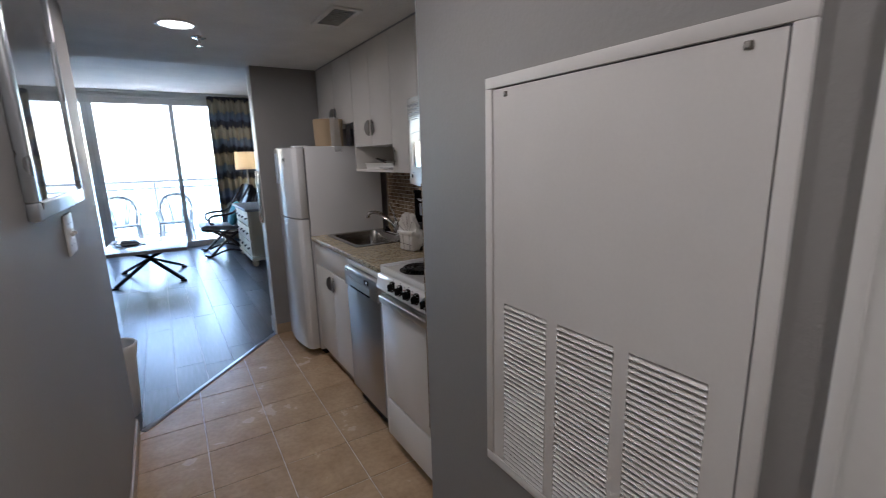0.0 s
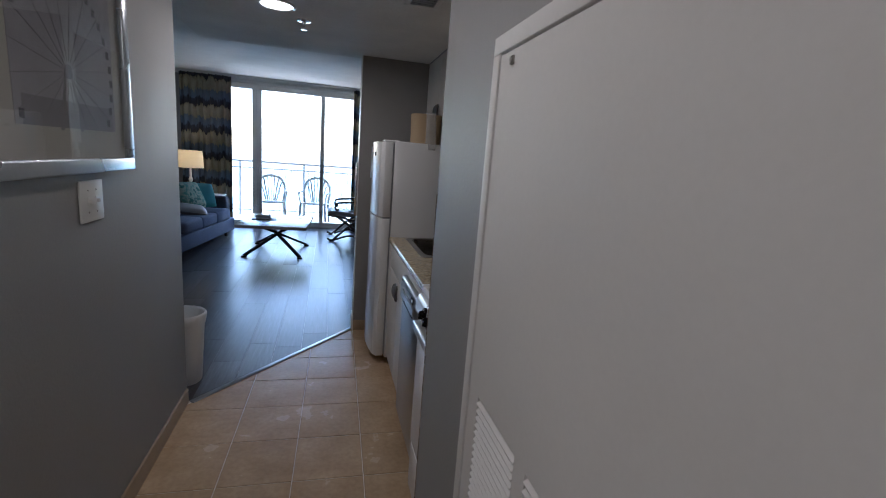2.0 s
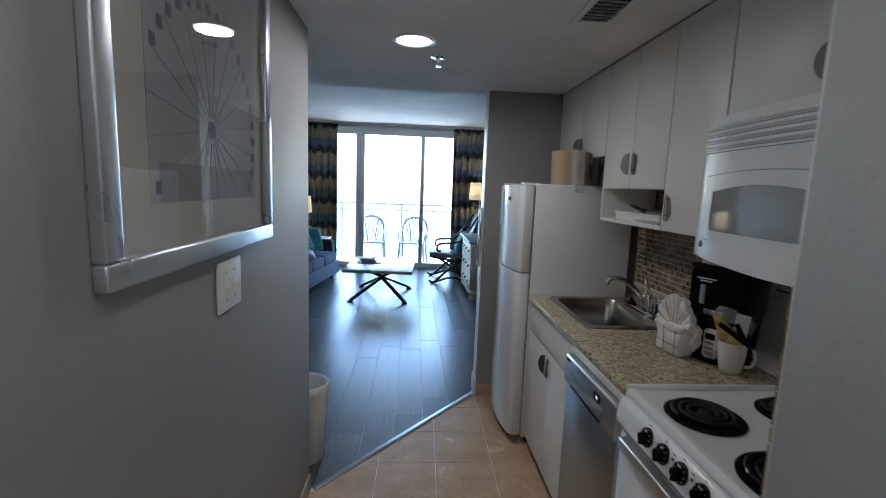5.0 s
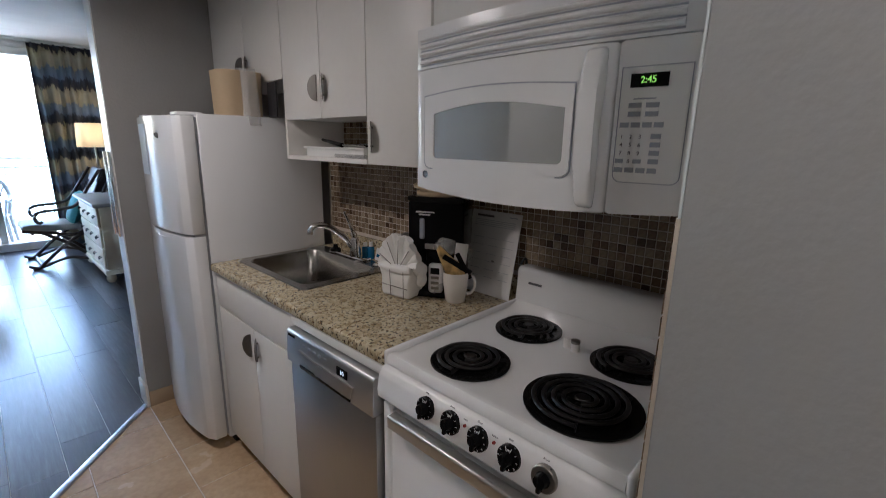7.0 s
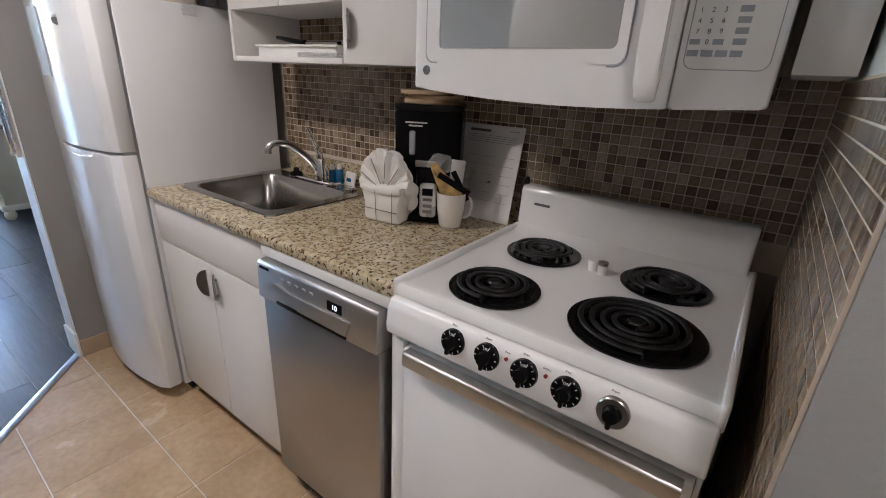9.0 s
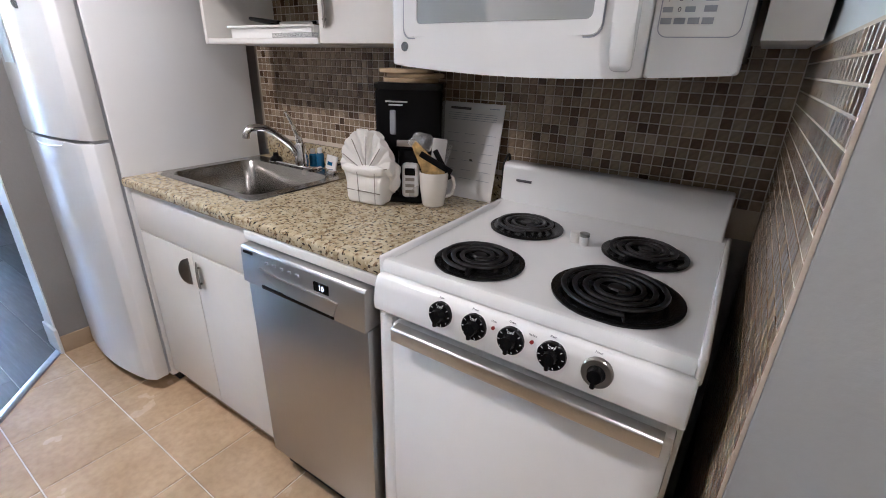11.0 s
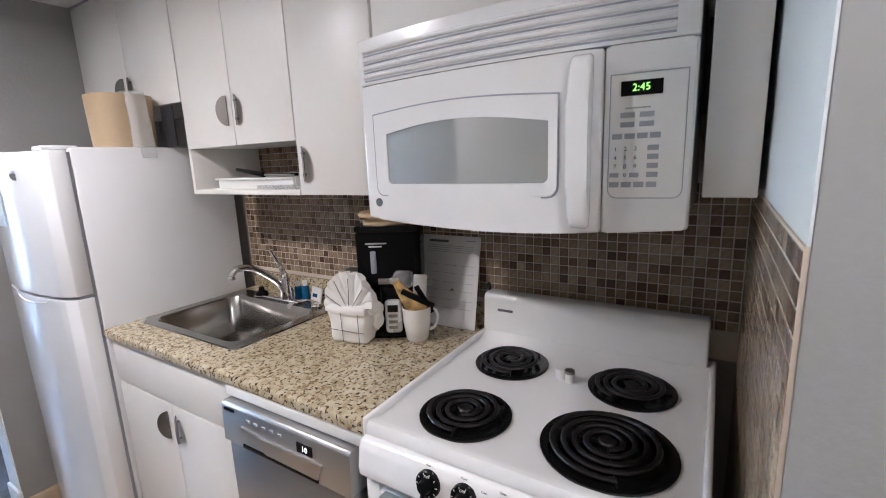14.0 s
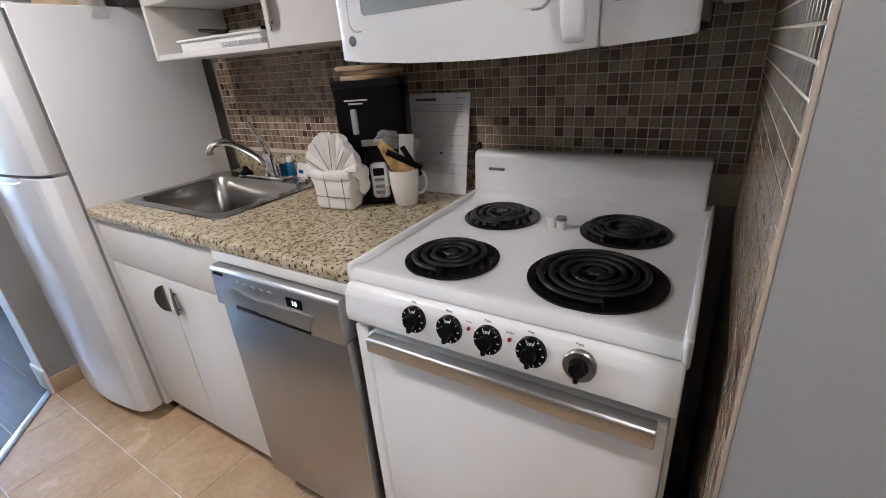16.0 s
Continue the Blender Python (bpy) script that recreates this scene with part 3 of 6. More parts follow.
# ---- kitchen: cabinets and worktop ----
def half_moon(parent, x, y, z, side, length=0.098):
    """A half-moon pull on a face that looks to -x; side is +1 where the round edge points to +y."""
    bm = bmesh.new()
    n = 14
    outer, inner = [], []
    for k in range(n + 1):
        a = math.pi * k / n - math.pi / 2
        w, h = math.cos(a) * 0.030, math.sin(a) * length / 2
        lift = 0.006 + 0.020 * (w / 0.030)
        outer.append(Vector((x - lift, y + side * w, z + h)))
        inner.append(Vector((x - lift + 0.004, y + side * w, z + h)))
    top = [bm.verts.new(p) for p in outer]
    bot = [bm.verts.new(p) for p in inner]
    flip = list(range(n + 1))
    bm.faces.new([top[i] for i in flip]), bm.faces.new([bot[i] for i in flip[::-1]])
    for i in range(n + 1):
        j = (i + 1) % (n + 1)
        bm.faces.new((top[i], top[j], bot[j], bot[i]))
    for s in (-0.6, 0.6):
        rod(bm, (x + 0.001, y + side * 0.006, z + s * length / 2), (x - 0.010, y + side * 0.006, z + s * length / 2), 0.004, seg=8)
    return part("handle", bm, M["nickel"], parent, "half-moon satin nickel pull")


def cabinet_door(cab, y0, y1, z0, z1, x, name="door", thick=0.018):
    return part(name, boxed(x, x + thick, y0 + 0.0015, y1 - 0.0015, z0 + 0.0015, z1 - 0.0015, bevel=0.0015), M["laminate_white"], cab)


UP = 1.95                                       # front of the wall units
fl = thing("wall_cabinet", "plain white laminate wall cabinet above the refrigerator", "cabinet", (2.1, 4.53, 1.70), "kitchen wall cabinets")
part("body", boxed(UP + 0.018, BACK, 4.168, STUB - 0.002, 1.70, SOFFIT - 0.004), M["laminate_white"], fl)
for y0, y1, hs in ((4.168, 4.535, 1), (4.535, STUB - 0.004, -1)):
    dr = cabinet_door(fl, y0, y1, 1.695, SOFFIT - 0.006, UP)
    half_moon(dr, UP, 4.535 + (0.022 if hs < 0 else -0.022), 1.775, -hs)

cb = thing("wall_cabinet", "white two-door wall cabinet with an open cubby below", "cabinet", (2.1, 3.86, 1.36), "kitchen wall cabinets")
part("body", boxed(UP + 0.018, BACK, 3.575, 4.165, 1.528, SOFFIT - 0.004), M["laminate_white"], cb)
for y0, y1, hs in ((3.575, 3.868, -1), (3.868, 4.165, 1)):
    dr = cabinet_door(cb, y0, y1, 1.525, SOFFIT - 0.006, UP)
    half_moon(dr, UP, 3.868 + 0.022 * hs, 1.640, hs)
part("cubby_side", boxed(UP, BACK - 0.01, 4.148, 4.165, 1.36, 1.526, bevel=0.001), M["laminate_white"], cb)
part("cubby_floor", boxed(UP, BACK - 0.01, 3.578, 4.147, 1.36, 1.377, bevel=0.001), M["laminate_white"], cb)

tall = thing("wall_cabinet", "tall white single-door wall cabinet beside the microwave", "cabinet", (2.1, 3.41, 1.36), "kitchen wall cabinets")
part("body", boxed(UP + 0.018, BACK - 0.01, 3.256, 3.573, 1.362, SOFFIT - 0.004), M["laminate_white"], tall)
dr = cabinet_door(tall, 3.256, 3.573, 1.36, SOFFIT - 0.006, UP)
half_moon(dr, UP, 3.548, 1.455, -1, 0.105)

mc = thing("wall_cabinet", "white two-door wall cabinet above the microwave", "cabinet", (2.1, 2.87, 1.735), "kitchen wall cabinets")
part("body", boxed(UP + 0.018, BACK, 2.500, 3.252, 1.742, SOFFIT - 0.004), M["laminate_white"], mc)
for y0, y1, hs in ((2.502, 2.871, -1), (2.871, 3.25, 1)):
    dr = cabinet_door(mc, y0, y1, 1.752, SOFFIT - 0.006, UP)
    half_moon(dr, UP, 2.871 + 0.024 * hs, 1.835, hs)
fp = thing("filler_unit", "narrow white laminate filler unit beside the microwave", "cabinet", (2.1, 2.445, 1.357))
part("front_panel", boxed(UP - 0.03, BACK - 0.01, RECESS + 0.012, 2.494, 1.366, SOFFIT - 0.004, bevel=0.0015), M["laminate_white"], fp)
lone("cornice_strip", boxed(UP - 0.004, UP + 0.012, 2.49, STUB - 0.002, SOFFIT - 0.0045, SOFFIT - 0.0005), M["button"], "thin dark joint between cabinets and ceiling", "trim", kind="structure")

FRONT = 1.635
sb = thing("base_cabinet", "white sink base cabinet with two doors and a false drawer front", "cabinet", (1.9, 3.9, 0))
part("body", boxed(FRONT + 0.018, BACK - 0.01, 3.568, 4.262, 0.085, 0.70), M["laminate_white"], sb)
part("back_rail", boxed(FRONT + 0.018, FRONT + 0.05, 3.568, 4.262, 0.70, 0.878), M["laminate_white"], sb)
part("side_panel", boxed(FRONT + 0.018, BACK - 0.01, 3.568, 3.584, 0.70, 0.878), M["laminate_white"], sb)
part("side_panel", boxed(FRONT + 0.018, BACK - 0.01, 4.246, 4.262, 0.70, 0.878), M["laminate_white"], sb)
part("drawer_front", boxed(FRONT, FRONT + 0.018, 3.570, 4.260, 0.722, 0.876, bevel=0.0015), M["laminate_white"], sb)
for y0, y1, hs in ((3.570, 3.914, -1), (3.914, 4.260, 1)):
    dr = cabinet_door(sb, y0, y1, 0.090, 0.718, FRONT)
    half_moon(dr, FRONT, 3.914 + 0.026 * hs, 0.640, hs)
part("toe_kick", boxed(FRONT + 0.045, FRONT + 0.06, 3.568, 4.262, 0.0, 0.085), M["tile_base"], sb)

wt = thing("worktop", "speckled tan granite worktop with a cut-out for the sink", "worktop", (1.9, 3.66, 0.88))
top = bmesh.new()
X0, X1, Y0, Y1 = 1.620, BACK - 0.006, 3.056, 4.272
SX0, SX1, SY0, SY1 = 1.745, 2.13, 3.70, 4.225  # sink hole
for b in ((X0, SX0, Y0, Y1), (SX1, X1, Y0, Y1), (SX0, SX1, Y0, SY0), (SX0, SX1, SY1, Y1)):
    box(top, b[0], b[1], b[2], b[3], 0.880, 0.914)
bmesh.ops.remove_doubles(top, verts=top.verts, dist=0.0005)
inner = [f for f in top.faces if len([1 for e in f.edges if len(e.link_faces) > 2]) == 4]
bmesh.ops.delete(top, geom=inner, context="FACES_ONLY")
rim = [e for e in top.edges if e.is_manifold and all(abs(v.co.x - X0) < 1e-4 for v in e.verts) and abs(e.verts[0].co.z - e.verts[1].co.z) < 1e-4]
bmesh.ops.bevel(top, geom=rim, offset=0.010, segments=4, affect="EDGES", profile=0.5)
part("slab", top, M["granite"], wt)
part("upstand", boxed(BACK - 0.024, BACK - 0.006, 3.056, 4.268, 0.9145, 0.992, bevel=0.002), M["granite"], wt)
lone("filler_strip", boxed(1.6215, FRONT + 0.012, 3.062, 3.566, 0.853, 0.8795, bevel=0.001), M["laminate_white"], "white wooden rail under the granite edge", "trim")
lone("filler_post", boxed(FRONT - 0.004, FRONT + 0.3, 3.0535, 3.082, 0.0, 0.8635, bevel=0.001), M["laminate_white"], "narrow white filler between dishwasher and stove", "panel")

# ---- refrigerator ----
fr = thing("refrigerator", "white top-freezer refrigerator with bowed doors", "refrigerator", (1.9, 4.58, 0))
F0, F1 = 4.280, 4.882
part("body", boxed(1.628, 2.19, F0, F1, 0.045, 1.540, bevel=0.008), M["fridge"], fr)
part("base_grille", boxed(1.66, 2.15, F0 + 0.02, F1 - 0.02, 0.0, 0.045), M["black_matt"], fr)


def bowed_door(z0, z1, lip):
    pts, n = [], 16
    for k in range(n + 1):
        s = k / n
        y = F0 + (F1 - F0) * s
        edge = min(s, 1 - s) * (F1 - F0)
        pts.append((1.552 - 0.034 * math.sin(math.pi * s) + (0.016 * (1 - min(edge / 0.03, 1)) ** 2), y))
    poly = pts + [(1.618, F1), (1.618, F0)]
    return prism(bmesh.new(), poly, "z", z0, z1, bevel=0.004, seg=2)


fd = part("freezer_door", bowed_door(1.045, 1.530, 1), M["fridge"], fr)
ld = part("fridge_door", bowed_door(0.062, 1.034, -1), M["fridge"], fr)
part("gasket", boxed(1.618, 1.628, F0 + 0.006, F1 - 0.006, 0.07, 1.525), M["button"], fr)
part("hinge_cover", boxed(1.56, 1.66, F0 + 0.02, F0 + 0.10, 1.531, 1.546, bevel=0.005), M["fridge"], fr)
part("hinge_cover", boxed(1.56, 1.66, F1 - 0.10, F1 - 0.02, 1.531, 1.546, bevel=0.005), M["fridge"], fr)
part("handle_recess", boxed(1.575, 1.617, F0 + 0.004, F1 - 0.004, 1.034, 1.045), M["button"], fr)
scoop = bmesh.new()
line = [(1.555 - 0.034 * math.sin(math.pi * s), F0 + (F1 - F0) * s, 1.033 - 0.024 * math.sin(math.pi * q) ** 0.35) for q, s in [(k / 16, 0.22 + 0.46 * k / 16) for k in range(17)]]
tube(scoop, line, 0.0042, 8)
part("grip", scoop, M["fridge"], ld, "shallow moulded hand grip")
bd = bmesh.new()
rod(bd, (1.532, 4.455, 1.455), (1.524, 4.450, 1.455), 0.016, seg=24)
part("badge", bd, M["silver_frame"], fd, "round metal badge")
# The window's reflection in the bowed door, painted as a pale blue plate.
part("window_glint", boxed(1.514, 1.5165, 4.60, 4.69, 1.28, 1.50), M["window_glint"], fd, "pale blue window reflection laid on the door")

# ---- dishwasher ----
dw = thing("dishwasher", "slim stainless steel dishwasher with a pocket handle", "dishwasher", (1.8, 3.32, 0))
D0, D1 = 3.096, 3.556
part("tub", boxed(1.66, 2.15, D0, D1, 0.06, 0.86), M["black_matt"], dw)
part("door_panel", boxed(1.606, 1.655, D0 + 0.002, D1 - 0.002, 0.10, 0.735, bevel=0.004), M["steel_dw"], dw)
cp = bmesh.new()
prism(cp, [(1.594, 0.738), (1.598, 0.840), (1.605, 0.848), (1.70, 0.848), (1.70, 0.738)], "y", D0, D1, bevel=0.003)
cpo = part("control_panel", cp, M["steel_panel"], dw)
pk = bmesh.new()
prism(pk, [(D0 + 0.100, 0.750), (D0 + 0.085, 0.790), (D0 + 0.30, 0.790), (D0 + 0.375, 0.800), (D0 + 0.365, 0.786), (D0 + 0.32, 0.765), (D0 + 0.28, 0.752)], "x", 1.5905, 1.5985)
part("pocket_handle", pk, M["steel"], cpo, "bright recessed pull")
part("pocket_shadow", boxed(1.5915, 1.5985, D0 + 0.10, D0 + 0.375, 0.740, 0.7505, bevel=0.001), M["black"], cpo)
for i in range(5):
    part("button", boxed(1.5938, 1.5985, D1 - 0.12 - 0.03 * i, D1 - 0.108 - 0.03 * i, 0.818, 0.824, bevel=0.0008), M["button"], cpo)
part("logo_bar", boxed(1.5952, 1.598, D1 - 0.055, D1 - 0.015, 0.828, 0.835), M["black"], cpo)
part("display", boxed(1.5938, 1.5985, D0 + 0.115, D0 + 0.165, 0.800, 0.824), M["black"], cpo)
letters("digits", "10", 0.019, facing_left(1.5934, D0 + 0.138, 0.812), M["screen_white"], cpo)
part("toe_panel", boxed(1.655, 1.665, D0 + 0.004, D1 - 0.004, 0.0, 0.10), M["black_matt"], dw)

# ---- sink and faucet ----
sk = thing("sink", "drop-in stainless steel kitchen sink, empty", "sink", (1.94, 3.96, 0.72))
bm = bmesh.new()


def rr(x0, x1, y0, y1, r, z, n=5):
    out = []
    for cx, cy, a0 in ((x1 - r, y1 - r, 0), (x0 + r, y1 - r, 90), (x0 + r, y0 + r, 180), (x1 - r, y0 + r, 270)):
        for k in range(n + 1):
            a = radians(a0 + 90 * k / n)
            out.append((cx + r * math.cos(a), cy + r * math.sin(a), z))
    return out


loops = [rr(1.722, 2.165, 3.668, 4.252, 0.025, 0.9145), rr(1.724, 2.163, 3.670, 4.250, 0.025, 0.9185), rr(1.752, 2.092, 3.712, 4.212, 0.05, 0.9185),
         rr(1.757, 2.087, 3.717, 4.207, 0.05, 0.912), rr(1.772, 2.072, 3.735, 4.190, 0.055, 0.765), rr(1.80, 2.045, 3.765, 4.160, 0.05, 0.747)]
rings = [[bm.verts.new(p) for p in lp] for lp in loops]
for a, b in zip(rings, rings[1:]):
    for i in range(len(a)):
        bm.faces.new((a[i], a[(i + 1) % len(a)], b[(i + 1) % len(a)], b[i]))
bm.faces.new(rings[-1])
part("bowl", bm, M["sink"], sk)
part("drain", lathe(bmesh.new(), [(0.0, 0.003), (0.02, 0.003), (0.028, 0.001), (0.042, 0.004), (0.044, 0.0)], (1.92, 3.96, 0.748)), M["chrome"], sk)

fc = thing("faucet", "chrome kitchen faucet with a curved spout and one lever", "faucet", (2.13, 3.94, 0.9185))
part("base_plate", boxed(2.105, 2.158, 3.84, 4.06, 0.9187, 0.930, bevel=0.005, seg=3), M["chrome"], fc)
part("body", lathe(bmesh.new(), [(0.026, 0), (0.026, 0.02), (0.022, 0.05), (0.021, 0.075), (0.016, 0.085), (0, 0.088)], (2.13, 3.925, 0.929)), M["chrome"], fc)
part("spout", tube(bmesh.new(), curve_pts([(2.125, 3.925, 0.955), (2.09, 3.945, 1.015), (2.02, 3.965, 1.072), (1.965, 3.978, 1.082), (1.943, 3.985, 1.066), (1.940, 3.986, 1.046)]), [0.013] * 36 + [0.0135] * 5, 14), M["chrome"], fc)
part("lever", tube(bmesh.new(), curve_pts([(2.13, 3.925, 1.010), (2.118, 3.930, 1.06), (2.088, 3.938, 1.135)], 6), [0.017] * 4 + [0.014] * 4 + [0.010] * 5, 12, flat=0.7), M["chrome"], fc)
st = thing("sink_stopper", "black rubber sink stopper with a chrome cap", "stopper", (2.125, 4.075, 0.9185))
part("cap", lathe(bmesh.new(), [(0.0, 0.040), (0.010, 0.039), (0.012, 0.026), (0.024, 0.018), (0.028, 0.004), (0.0, 0.0)], (2.125, 4.08, 0.919)), M["black"], st)
part("collar", lathe(bmesh.new(), [(0.026, 0.0), (0.030, 0.002), (0.030, 0.006), (0.026, 0.008)], (2.125, 4.08, 0.9188)), M["chrome"], st)
lone("sprayer_base", lathe(bmesh.new(), [(0.0, 0.012), (0.018, 0.011), (0.024, 0.004), (0.024, 0.0)], (2.128, 3.755, 0.9188)), M["chrome"], "low chrome cap on the sink deck", "sink fitting")

# ---- stove ----
sv = thing("stove", "white four-burner electric coil stove with oven", "stove", (1.87, 2.75, 0))
A, B = 2.445, 3.050
part("body", boxed(1.610, 2.20, A + 0.004, B - 0.004, 0.05, 0.895), M["appliance"], sv)
part("plinth", boxed(1.66, 2.15, A + 0.03, B - 0.03, 0.0, 0.05), M["black_matt"], sv)
ct = bmesh.new()
prof = [(1.596, 0.916), (1.596, 0.931), (1.603, 0.941), (1.618, 0.941), (1.634, 0.934), (2.10, 0.934), (2.135, 0.945), (2.19, 0.945), (2.19, 0.906)]
prism(ct, prof, "y", A + 0.012, B - 0.012)
part("cooktop", ct, M["appliance"], sv)
for y0, y1 in ((A, A + 0.0125), (B - 0.0125, B)):
    part("side_rim", boxed(1.596, 2.19, y0, y1, 0.900, 0.9485, bevel=0.0055, seg=3), M["appliance"], sv)
bg = prism(bmesh.new(), [(2.143, 0.940), (2.150, 1.045), (2.158, 1.056), (2.205, 1.056), (2.205, 0.940)], "y", A + 0.018, B - 0.001, bevel=0.006, seg=3)
bgo = part("backguard", bg, M["appliance"], sv)
part("label_bar", boxed(2.1455, 2.1475, 2.955, 3.002, 1.006, 1.013), M["ink"], bgo)
fp2 = prism(bmesh.new(), [(1.600, 0.914), (1.585, 0.910), (1.576, 0.894), (1.570, 0.856), (1.572, 0.836), (1.585, 0.828), (1.61, 0.828), (1.61, 0.914)], "y", A + 0.004, B - 0.004, bevel=0.005, seg=3)
cpn = part("control_panel", fp2, M["appliance"], sv)


def knob(y, z, chrome_ring):
    ax = Matrix.Translation((1.5760, y, z)) @ Matrix.Rotation(radians(-90 + 9), 4, "Y")
    bm = bmesh.new()
    lathe(bm, [(0.0, 0.010), (0.0225, 0.010), (0.0245, 0.008), (0.025, 0.0)], m=ax)
    kb = part("knob", bm, M["nickel"] if chrome_ring else M["black"], sv, "knob with a chrome ring" if chrome_ring else "black control knob")
    g = bmesh.new()
    lathe(g, [(0.0, 0.024), (0.011, 0.024), (0.014, 0.012), (0.0145, 0.0105)], m=ax, seg=20)
    box(g, -0.0205, 0.010, -0.004, 0.004, 0.0105, 0.025, bevel=0.003, m=ax)
    part("grip", g, M["black"], kb)
    if not chrome_ring:
        for k in range(10):
            t = bmesh.new()
            a = radians(20 + 36 * k)
            box(t, 0.0185, 0.0222, -0.0006, 0.0006, 0.0101, 0.0105, m=ax @ Matrix.Rotation(a, 4, "Z"))
            part("tick", t, M["paper"], kb)
        letters("mark", "OFF", 0.0068, facing_left(1.5678, y, z + 0.0170) @ Matrix.Rotation(radians(-9), 4, "X"), M["paper"], kb)


KY = (2.876, 2.803, 2.730, 2.656, 2.582)
for i, y in enumerate(KY):
    knob(y, 0.880, i == 4)
for i, (y, w) in enumerate(zip(KY, ("Rear", "Front", "Oven", "Rear", "Front"))):
    tag_m = facing_left(1.5825, y + 0.004, 0.9100) @ Matrix.Rotation(radians(-55), 4, "X")
    letters("printed_word", w, 0.0055, tag_m, M["ink"], cpn)
for y in KY:
    dot = rod(bmesh.new(), (1.5745, y - 0.010, 0.9040), (1.5735, y - 0.010, 0.9042), 0.0018, seg=10)
    part("printed_dot", dot, M["ink"], cpn)
for y, w in ((2.766, "Oven"), (2.693, "Surface")):
    part("indicator", rod(bmesh.new(), (1.580, y, 0.890), (1.5725, y, 0.891), 0.0034, seg=14), M["red"], cpn, "small red indicator lamp")
    letters("printed_word", w, 0.0048, facing_left(1.5768, y, 0.903) @ Matrix.Rotation(radians(-24), 4, "X"), M["ink"], cpn)
od = part("oven_door", boxed(1.578, 1.61, A + 0.012, B - 0.047, 0.285, 0.812, bevel=0.006), M["appliance"], sv)
hb = prism(bmesh.new(), [(1.578, 0.820), (1.556, 0.820), (1.552, 0.816), (1.552, 0.789), (1.556, 0.789), (1.557, 0.806), (1.578, 0.806)], "y", A + 0.026, B - 0.066, bevel=0.0015)
part("oven_handle", hb, M["steel"], od, "flat bright metal handle rail")
part("drawer", boxed(1.580, 1.61, A + 0.012, B - 0.047, 0.075, 0.272, bevel=0.006), M["appliance"], sv)
part("side_strip", boxed(1.590, 1.61, B - 0.040, B - 0.006, 0.06, 0.815, bevel=0.002), M["appliance"], sv)


def burner(x, y, r, turn):
    pan = lathe(bmesh.new(), [(r, 0.004), (r, 0.0075), (r - 0.006, 0.0085), (r - 0.014, 0.006), (r * 0.72, 0.0045), (0.02, 0.004), (0.0, 0.004)], (x, y, 0.9315), 40)
    po = part("drip_pan", pan, M["enamel_black"], sv, "black enamel drip pan")
    pts, turns = [], 4 if r > 0.1 else 3
    r0, r1 = 0.022, r - 0.017
    n = 30 * turns
    for k in range(n + 1):
        s = k / n
        a = radians(turn) + 2 * math.pi * turns * s
        q = r0 + (r1 - r0) * s
        pts.append((x + q * math.cos(a), y + q * math.sin(a), 0.9490))
    part("coil", tube(bmesh.new(), pts, 0.0052, 8, flat=0.75), M["coil"], po, "spiral heating coil")
    part("coil_cap", lathe(bmesh.new(), [(0.0, 0.003), (0.013, 0.003), (0.016, 0.0), (0, -0.002)], (x, y, 0.9495)), M["coil"], po)
    sp = bmesh.new()
    for k in range(3):
        box(sp, 0.012, r - 0.012, -0.0012, 0.0012, 0.937, 0.9455, m=Matrix.Translation((x, y, 0)) @ Matrix.Rotation(radians(turn + 120 * k), 4, "Z"))
    part("coil_support", sp, M["coil"], po)


burner(1.981, 2.888, 0.092, 200)
burner(1.979, 2.603, 0.092, 160)
burner(1.722, 2.880, 0.095, 190)
burner(1.745, 2.606, 0.117, 200)
for x, y, h, dk in ((1.962, 2.757, 0.026, 0), (1.955, 2.733, 0.029, 1)):
    sh = thing("shaker", "small white paper shaker with a grey top" if dk else "small white paper shaker", "shaker", (x, y, 0.9342), "shakers on the stove")
    part("cup", lathe(bmesh.new(), [(0.0, 0.0), (0.0105, 0.0), (0.0115, h * 0.75), (0, h * 0.75)], (x, y, 0.9342), 16), M["paper"], sh)
    part("lid", lathe(bmesh.new(), [(0.0117, h * 0.75), (0.0117, h), (0.0, h)], (x, y, 0.9342), 16), M["nickel"] if dk else M["paper"], sh)

# ---- microwave ----
mw = thing("microwave", "white over-the-range microwave with a bowed front", "microwave", (2.05, 2.86, 1.31))
N0, N1 = 2.510, 3.238
part("case", boxed(1.905, BACK - 0.012, N0 + 0.004, N1 - 0.004, 1.335, 1.738), M["appliance"], mw)
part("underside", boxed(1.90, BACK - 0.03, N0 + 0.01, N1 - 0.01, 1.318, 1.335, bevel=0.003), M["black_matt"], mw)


def bow(y):
    s = (y - N0) / (N1 - N0)
    return 1.878 - 0.030 * math.sin(math.pi * s)


def bowed_slab(y0, y1, z0, z1, back, bevel, out=0.0, low=0.0, n=14):
    """A panel that follows the bowed front between two heights; low drops its bottom edge in the middle."""
    bm = bmesh.new()
    ys = [y0 + (y1 - y0) * k / n for k in range(n + 1)]
    a = [(bow(y) - out, y) for y in ys]
    prism(bm, a + [(back, y1), (back, y0)], "z", z0, z1, bevel=bevel, seg=3)
    if low:
        for v in bm.verts:
            if v.co.z < (z0 + z1) / 2:
                v.co.z -= low * math.sin(math.pi * (v.co.y - N0) / (N1 - N0))
    return bm


